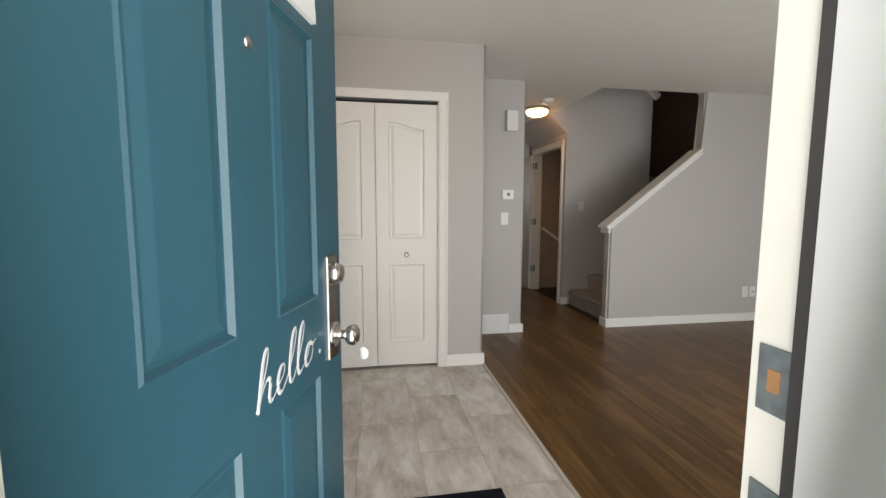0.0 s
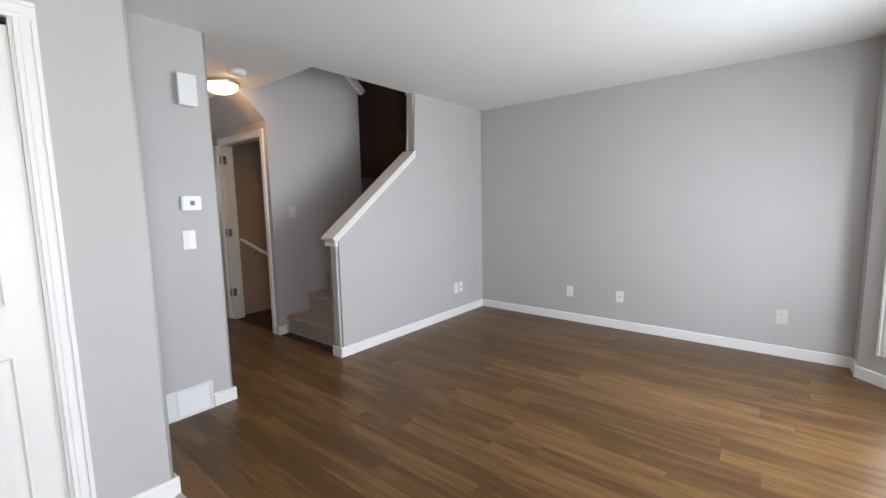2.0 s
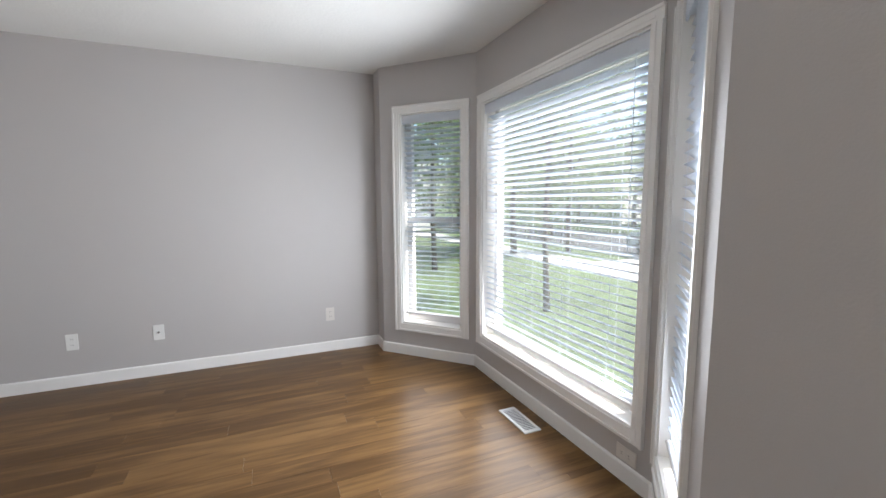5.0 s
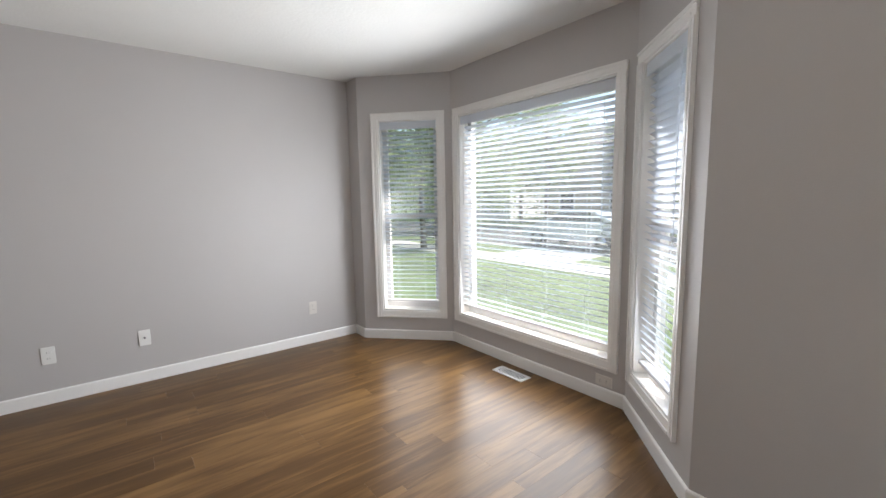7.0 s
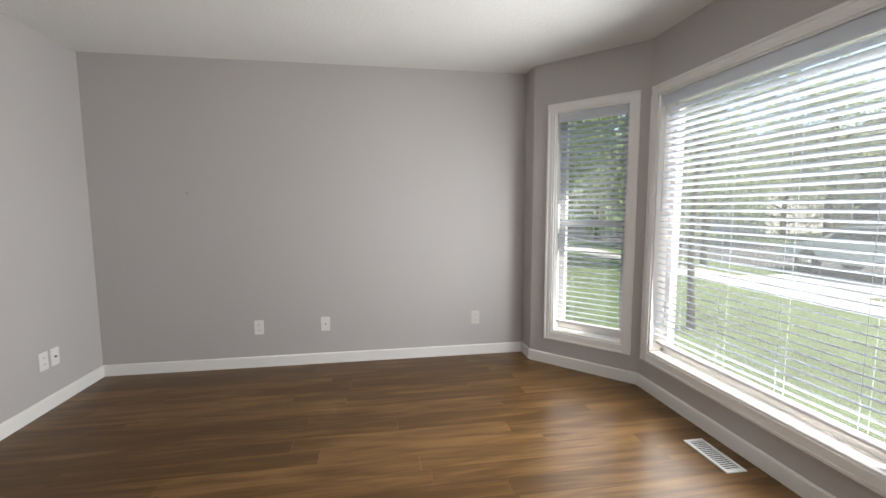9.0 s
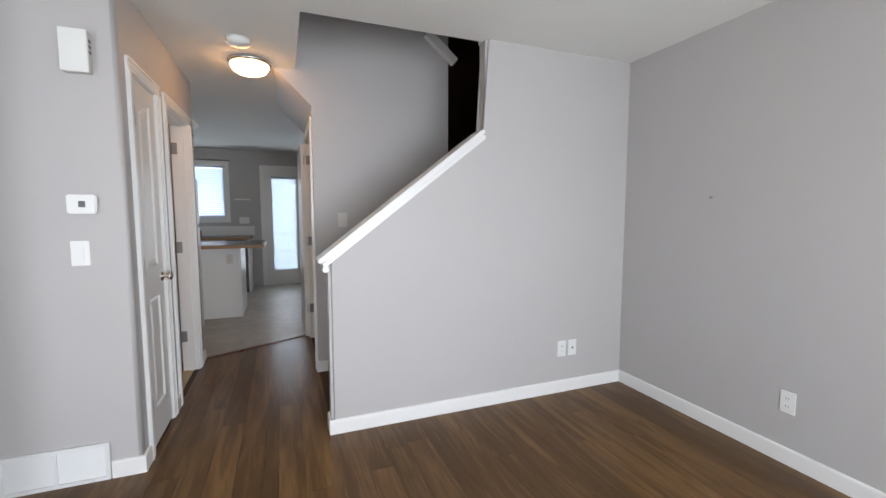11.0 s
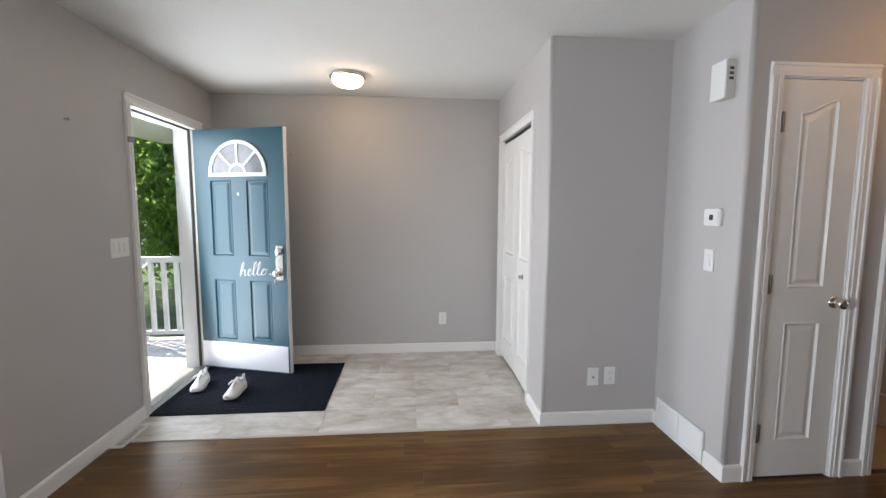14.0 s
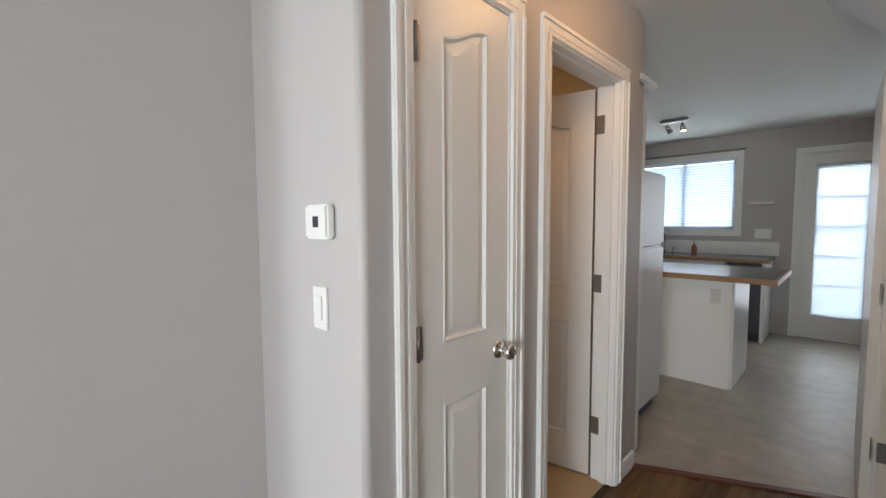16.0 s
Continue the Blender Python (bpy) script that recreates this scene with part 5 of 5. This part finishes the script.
part("skirt", boxes([(-0.75, 1.60, -1.19, -1.15, -0.62, -0.06), (-0.75, -0.71, -1.15, -0.17, -0.62, -0.06)]), EXTW, porch)
part("soffit", boxes([(-2.6, 1.6, -1.92, -0.16, 2.33, 2.37)]), EXTW, porch, "white porch soffit")
for k in range(4):
    part("porch_step", box(-0.40, 1.45, -1.20 - 0.28 * (k + 1), -1.19 - 0.28 * k, -0.62, -0.06 - 0.14 * (k + 1)), DECK, porch)
def railing(p0, p1, n, label):
    level = p0[2] == p1[2]
    ob = tagged(empty("porch_railing"), label, "railing", "porch railings")
    a, b = Vector(p0), Vector(p1)
    d = b - a
    w = Vector((-d.y, d.x, 0)).normalized()
    def bar(h0, h1, hw):
        bm = bmesh.new()
        q = [bm.verts.new(p + w * s * hw + Vector((0, 0, h))) for p in (a, b) for h in (h0, h1) for s in (-1, 1)]
        for f in ((0, 1, 3, 2), (4, 6, 7, 5), (0, 4, 5, 1), (2, 3, 7, 6), (0, 2, 6, 4), (1, 5, 7, 3)):
            bm.faces.new([q[i] for i in f])
        return bm
    part("top_rail", bar(0.84, 0.90, 0.032), EXTW, ob)
    part("bottom_rail", bar(0.06, 0.10, 0.02), EXTW, ob)
    for k in range(n):
        p = a + d * (k + 0.5) / n
        part("baluster", box(p.x - 0.019, p.x + 0.019, p.y - 0.019, p.y + 0.019, p.z + 0.09, p.z + 0.85), EXTW, ob)
    for p in (a, b) if level else (b,):
        part("newel", box(p.x - 0.04, p.x + 0.04, p.y - 0.04, p.y + 0.04, p.z - (0.0 if p is a else 0.05), p.z + 0.95, 0.006), EXTW, ob)
railing((-0.66, -0.28, -0.03), (-0.66, -2.1, -0.03), 14, "white wooden porch railing with square balusters")
railing((-0.47, -0.95, -0.03), (-0.47, -2.25, -0.62 - 0.2), 10, "white wooden stair railing with square balusters")


def tree(name, x, y, h, r, seed, leaves=5000, trunk=0.16, label="leafy green tree in summer foliage", lift=0.30, foliage=None, leaf=1.0, tufts=26):
    rn = random.Random(seed)
    ob = tagged(empty(name, Matrix.Translation((x, y, -0.62))), label, "tree", "street trees")
    tb = tube([(0, 0, 0), (0.05, 0.03, h * 0.2), (-0.04, 0.06, h * 0.45), (0.02, 0, h * 0.8)], [trunk, trunk * 0.8, trunk * 0.6, trunk * 0.2], 10)
    part("trunk", tb, BARK, ob)
    clumps = []
    for k in range(tufts):
        a, u = rn.uniform(0, 6.283), rn.uniform(0, 1)
        z = h * (lift + (1 - lift) * u)
        rad = r * math.sin(math.pi * min(1, 0.15 + 0.8 * u)) * rn.uniform(0.35, 1.0)
        c = Vector((rad * math.cos(a), rad * math.sin(a), z))
        clumps.append((c, r * rn.uniform(0.28, 0.5)))
        if k < 12:
            part("limb", tube([(0, 0, z * 0.75), tuple(c * 0.55 + Vector((0, 0, z * 0.38))), tuple(c)], [trunk * 0.35, trunk * 0.22, 0.015], 6), BARK, ob)
    vs, fs = [], []
    for k in range(leaves):
        c, cr = clumps[k % len(clumps)]
        d = Vector((rn.gauss(0, 1), rn.gauss(0, 1), rn.gauss(0, 0.8))).normalized() * cr * rn.uniform(0.3, 1.05)
        p = c + d
        q = Euler((rn.uniform(-1.5, 1.5), rn.uniform(-1.2, 1.2), rn.uniform(0, 6.28))).to_matrix()
        s = rn.uniform(0.05, 0.10) * (1.0 + r * 0.12) * leaf
        i = len(vs)
        for v in ((-s, 0, 0), (0, -s * 0.45, 0.01), (s, 0, 0), (0, s * 0.45, 0.01)):
            vs.append(p + q @ Vector(v))
        fs.append((i, i + 1, i + 2, i + 3))
    me = bpy.data.meshes.new("crown")
    me.from_pydata([tuple(v) for v in vs], [], fs)
    me.materials.append(foliage or LEAF)
    cr = new("crown", me)
    cr.parent = ob
    tagged(cr, kind="stuff")
    return ob


tree("tree", -5.9, -2.9, 6.0, 2.6, 1, 64000, 0.10, "dense leafy tree beside the porch", 0.22, leaf=0.72, tufts=64)
tree("tree", -9.4, -4.4, 8.0, 3.2, 6, 36000, 0.18, lift=0.16, leaf=0.8, tufts=48)
tree("tree", 12.2, -3.4, 6.5, 2.3, 2, 5000, 0.09, "young leafy tree on the front lawn", foliage=HAZED_LEAF)
tree("tree", 7.3, -3.55, 6.6, 1.8, 31, 4200, 0.065, "young leafy tree on the front lawn", 0.50, HAZED_LEAF)
tree("tree", 13.6, -9.3, 7.0, 2.4, 3, 5000, 0.11, foliage=HAZED_LEAF)
tree("tree", 14.5, -7.5, 8.5, 3.0, 4, 6500, 0.13, foliage=HAZED_LEAF)
tree("tree", 3.2, -22.5, 7.0, 2.8, 5, 6000, 0.22, foliage=HAZED_LEAF)
tree("tree", 10.5, -23.0, 7.6, 3.0, 7, 7000, 0.22, foliage=HAZED_LEAF)
tree("tree", 19.0, -21.0, 8.0, 3.2, 8, 7000, 0.22, foliage=HAZED_LEAF)
tree("tree", -4.0, -23.0, 9.5, 3.4, 9, 12000, 0.22, foliage=HAZED_LEAF)


def car(x, y, paint, label, face=1):
    ob = tagged(empty("parked_car", Matrix.Translation((x, y, -0.612)) @ Matrix.Diagonal((face, 1, 1, 1))), label, "car")
    side = [(-2.2, 0.35), (2.2, 0.35), (2.25, 0.62), (2.1, 0.80), (1.15, 0.93), (0.45, 1.38), (-0.95, 1.42), (-1.75, 1.0), (-2.15, 0.95), (-2.25, 0.6)]
    bm = prism(side, -0.86, 0.86)
    bmesh.ops.bevel(bm, geom=bm.edges[:], offset=0.05, segments=2, affect="EDGES")
    part("body", bm, paint, ob)
    part("side_window", prism([(1.0, 0.95), (0.42, 1.32), (-0.9, 1.36), (-1.55, 1.0)], -0.868, 0.868), CARG, ob, "dark side glass")
    part("windscreen", prism([(1.16, 0.95), (0.50, 1.36), (0.47, 1.34), (1.10, 0.95)], -0.72, 0.72), CARG, ob)
    for wx in (-1.38, 1.38):
        for wy in (-0.80, 0.80):
            w = part("wheel", lathe([(0.0, -0.1), (0.2, -0.1), (0.31, -0.1), (0.325, -0.07), (0.325, 0.07), (0.31, 0.1), (0.2, 0.1), (0.0, 0.1)], 24, Matrix.Translation((wx, wy, 0.325)) @ pose(0, 0, 0, 90)), TYRE, ob)
            part("rim", lathe([(0.0, -0.108), (0.19, -0.104), (0.2, 0.0), (0.19, 0.104), (0.0, 0.108)], 20, Matrix.Translation((wx, wy, 0.325)) @ pose(0, 0, 0, 90)), NICKEL, w)
    for wy in (-0.6, 0.6):
        part("headlight", box(2.16, 2.25, wy - 0.15, wy + 0.15, 0.62, 0.76, 0.02), PLASTIC, ob)
    return ob


car(10.4, -11.9, CARB, "silver-blue car parked along the street")
car(0.35, -6.3, mat("red_car_paint", (0.28, 0.03, 0.025), 0.25, 0.2, var=0.02), "red car parked on the driveway")
bpy.data.objects["parked_car.001"].matrix_basis = Matrix.Translation((0.3, -6.6, -0.598)) @ Matrix.Rotation(radians(90), 4, "Z")


def house(x, y, w, d, h, wall_m, label):
    ob = tagged(empty("house", Matrix.Translation((x, y, -0.62))), label, "house", "houses across the street")
    part("wall", box(-w / 2, w / 2, -d / 2, d / 2, 0, h), wall_m, ob)
    bm = bmesh.new()
    a = [bm.verts.new(p) for p in ((-w / 2 - 0.4, -d / 2 - 0.5, h), (-w / 2 - 0.4, d / 2 + 0.5, h), (-w / 2 - 0.4, 0, h + 2.2))]
    b = [bm.verts.new(p) for p in ((w / 2 + 0.4, -d / 2 - 0.5, h), (w / 2 + 0.4, d / 2 + 0.5, h), (w / 2 + 0.4, 0, h + 2.2))]
    bm.faces.new(a), bm.faces.new(b[::-1])
    for i in range(3):
        bm.faces.new((a[i], a[(i + 1) % 3], b[(i + 1) % 3], b[i]))
    part("roof", bm, ROOF, ob)
    for k in range(3):
        for z in (0.9, 3.5):
            if z + 1.3 > h:
                continue
            xx = -w / 2 + w * (k + 0.5) / 3
            wn_ = part("window", boxes([(xx - 0.7, xx + 0.7, d / 2, d / 2 + 0.05, z, z + 0.08), (xx - 0.7, xx + 0.7, d / 2, d / 2 + 0.05, z + 1.22, z + 1.3), (xx - 0.7, xx - 0.62, d / 2, d / 2 + 0.05, z, z + 1.3), (xx + 0.62, xx + 0.7, d / 2, d / 2 + 0.05, z, z + 1.3)]), EXTW, ob)
            part("pane", boxes([(xx - 0.62, xx + 0.62, d / 2, d / 2 + 0.02, z + 0.08, z + 1.22)]), CARG, wn_)
    return ob


for k, (x, y) in enumerate(((-12, -24), (-8, -27.5), (0.5, -25.5), (6.5, -24.5), (14.5, -24), (23.5, -23.5), (27.5, -19), (31, -25), (25, -12), (33, -14), (19.5, -13.0), (38, -20), (-16, -20))):
    tree("tree", x, y, 5.8 + (k * 7 % 5) * 0.7, 2.4 + (k * 3 % 4) * 0.35, 20 + k, 5000, 0.2, "leafy green tree across the street", 0.12, HAZED_LEAF)
tagged(mesh_ob("driveway", box(8.6, 11.5, -10.4, -8.6, -0.7, -0.5995), CONC), "pale concrete driveway", "driveway", kind="structure")
house(-17.0, -31.0, 13, 9, 5.6, SIDING, "two-storey house with pale siding across the street")
house(34.0, -31.0, 13, 9, 5.6, SIDING, "two-storey house with pale siding across the street")
house(33.0, -4.0, 9, 12, 5.6, SIDING, "two-storey neighbouring house with pale siding")
house(0.0, -31.0, 13, 9, 5.6, SIDING, "two-storey house with pale siding across the street")
house(17.0, -31.0, 13, 9, 5.6, mat("beige_siding", (0.42, 0.36, 0.28), 0.7), "two-storey house with beige siding across the street")
# unseen block over the front room, added to throw the house's shadow
tagged(mesh_ob("shade_block_upper", box(-0.15, 5.3, -0.14, 3.0, 2.75, 5.2), SIDING), "unseen pale block added above the front room to cast shade", "wall", kind="structure")
# eaves over the bay
tagged(mesh_ob("bay_roof", box(1.95, 5.3, -1.06, -0.16, 2.42, 2.50), EXTW), "white eave above the bay window", "eave", kind="structure")

# ---- floor pieces ----
def piece_mesh(name, quad, top, thick, chamfer=0.0012):
    """A flat piece with a chamfered rim from the corners of its plan."""
    c = sum((Vector(p) for p in quad), Vector((0, 0))) / 4
    lo = [Vector((*p, top - thick)) for p in quad]
    mid = [Vector((*p, top - chamfer)) for p in quad]
    hi = [Vector((*(Vector(p) + (c - Vector(p)).normalized() * chamfer * 1.6), top)) for p in quad]
    vs = lo + mid + hi
    fs = [(8, 9, 10, 11)]
    for i in range(4):
        j = (i + 1) % 4
        fs += [(i, j, 4 + j, 4 + i), (4 + i, 4 + j, 8 + j, 8 + i)]
    me = bpy.data.meshes.new(name)
    me.from_pydata([tuple(v) for v in vs], [], fs)
    return me


PW, PL, GAP = 0.127, 1.22, 0.0003
rp = random.Random(11)
x = 1.447
while x < FAR - 0.001:
    xe = min(x + PW, FAR)
    for cut in (1.4300001, 2.03, 2.08, 2.667, 4.32, 4.942, 2.965):
        if x + 0.004 < cut < xe - 0.0001:
            xe = cut
            break
    la, ha = bounds(x + 1e-4)
    lb, hb = bounds(xe - 1e-4)
    y = min(la, lb) - rp.uniform(0.1, PL)
    while y < max(ha, hb):
        ye = y + PL
        q = [(x + GAP, max(y, la) + GAP), (xe - GAP, max(y, lb) + GAP), (xe - GAP, min(ye, hb) - GAP), (x + GAP, min(ye, ha) - GAP)]
        if q[3][1] - q[0][1] > 0.02 and q[2][1] - q[1][1] > 0.02:
            me = piece_mesh("plank", q, 0.0, 0.007, 0.0002)
            me.materials.append(PLANK)
            ob = new("plank", me)
            ob.parent = FLOOR
        y = ye
    x = xe
TX, TY = 0.305, 0.61
i = 0
x = 1.425
while x > 0:
    xa = max(x - TX, 0.0)
    y = -(i % 2) * TY / 2 - 0.04
    while y < 2.59:
        q = [(xa + 0.0008, max(y, 0.0) + 0.0008), (x - 0.0008, max(y, 0.0) + 0.0008), (x - 0.0008, min(y + TY, 2.62) - 0.0008), (xa + 0.0008, min(y + TY, 2.62) - 0.0008)]
        if q[2][1] - q[0][1] > 0.02:
            me = piece_mesh("tile", q, 0.0, 0.004, 0.0007)
            me.materials.append(TILE)
            ob = new("tile", me)
            ob.parent = TFLOOR
        y += TY
    x = xa
    i += 1

tagged(mesh_ob("backdrop", box(-4.0, 8.0, 12.0, 12.05, -0.62, 5.0), SKYGLOW), "pale bright sky haze behind the house", "backdrop", kind="structure")
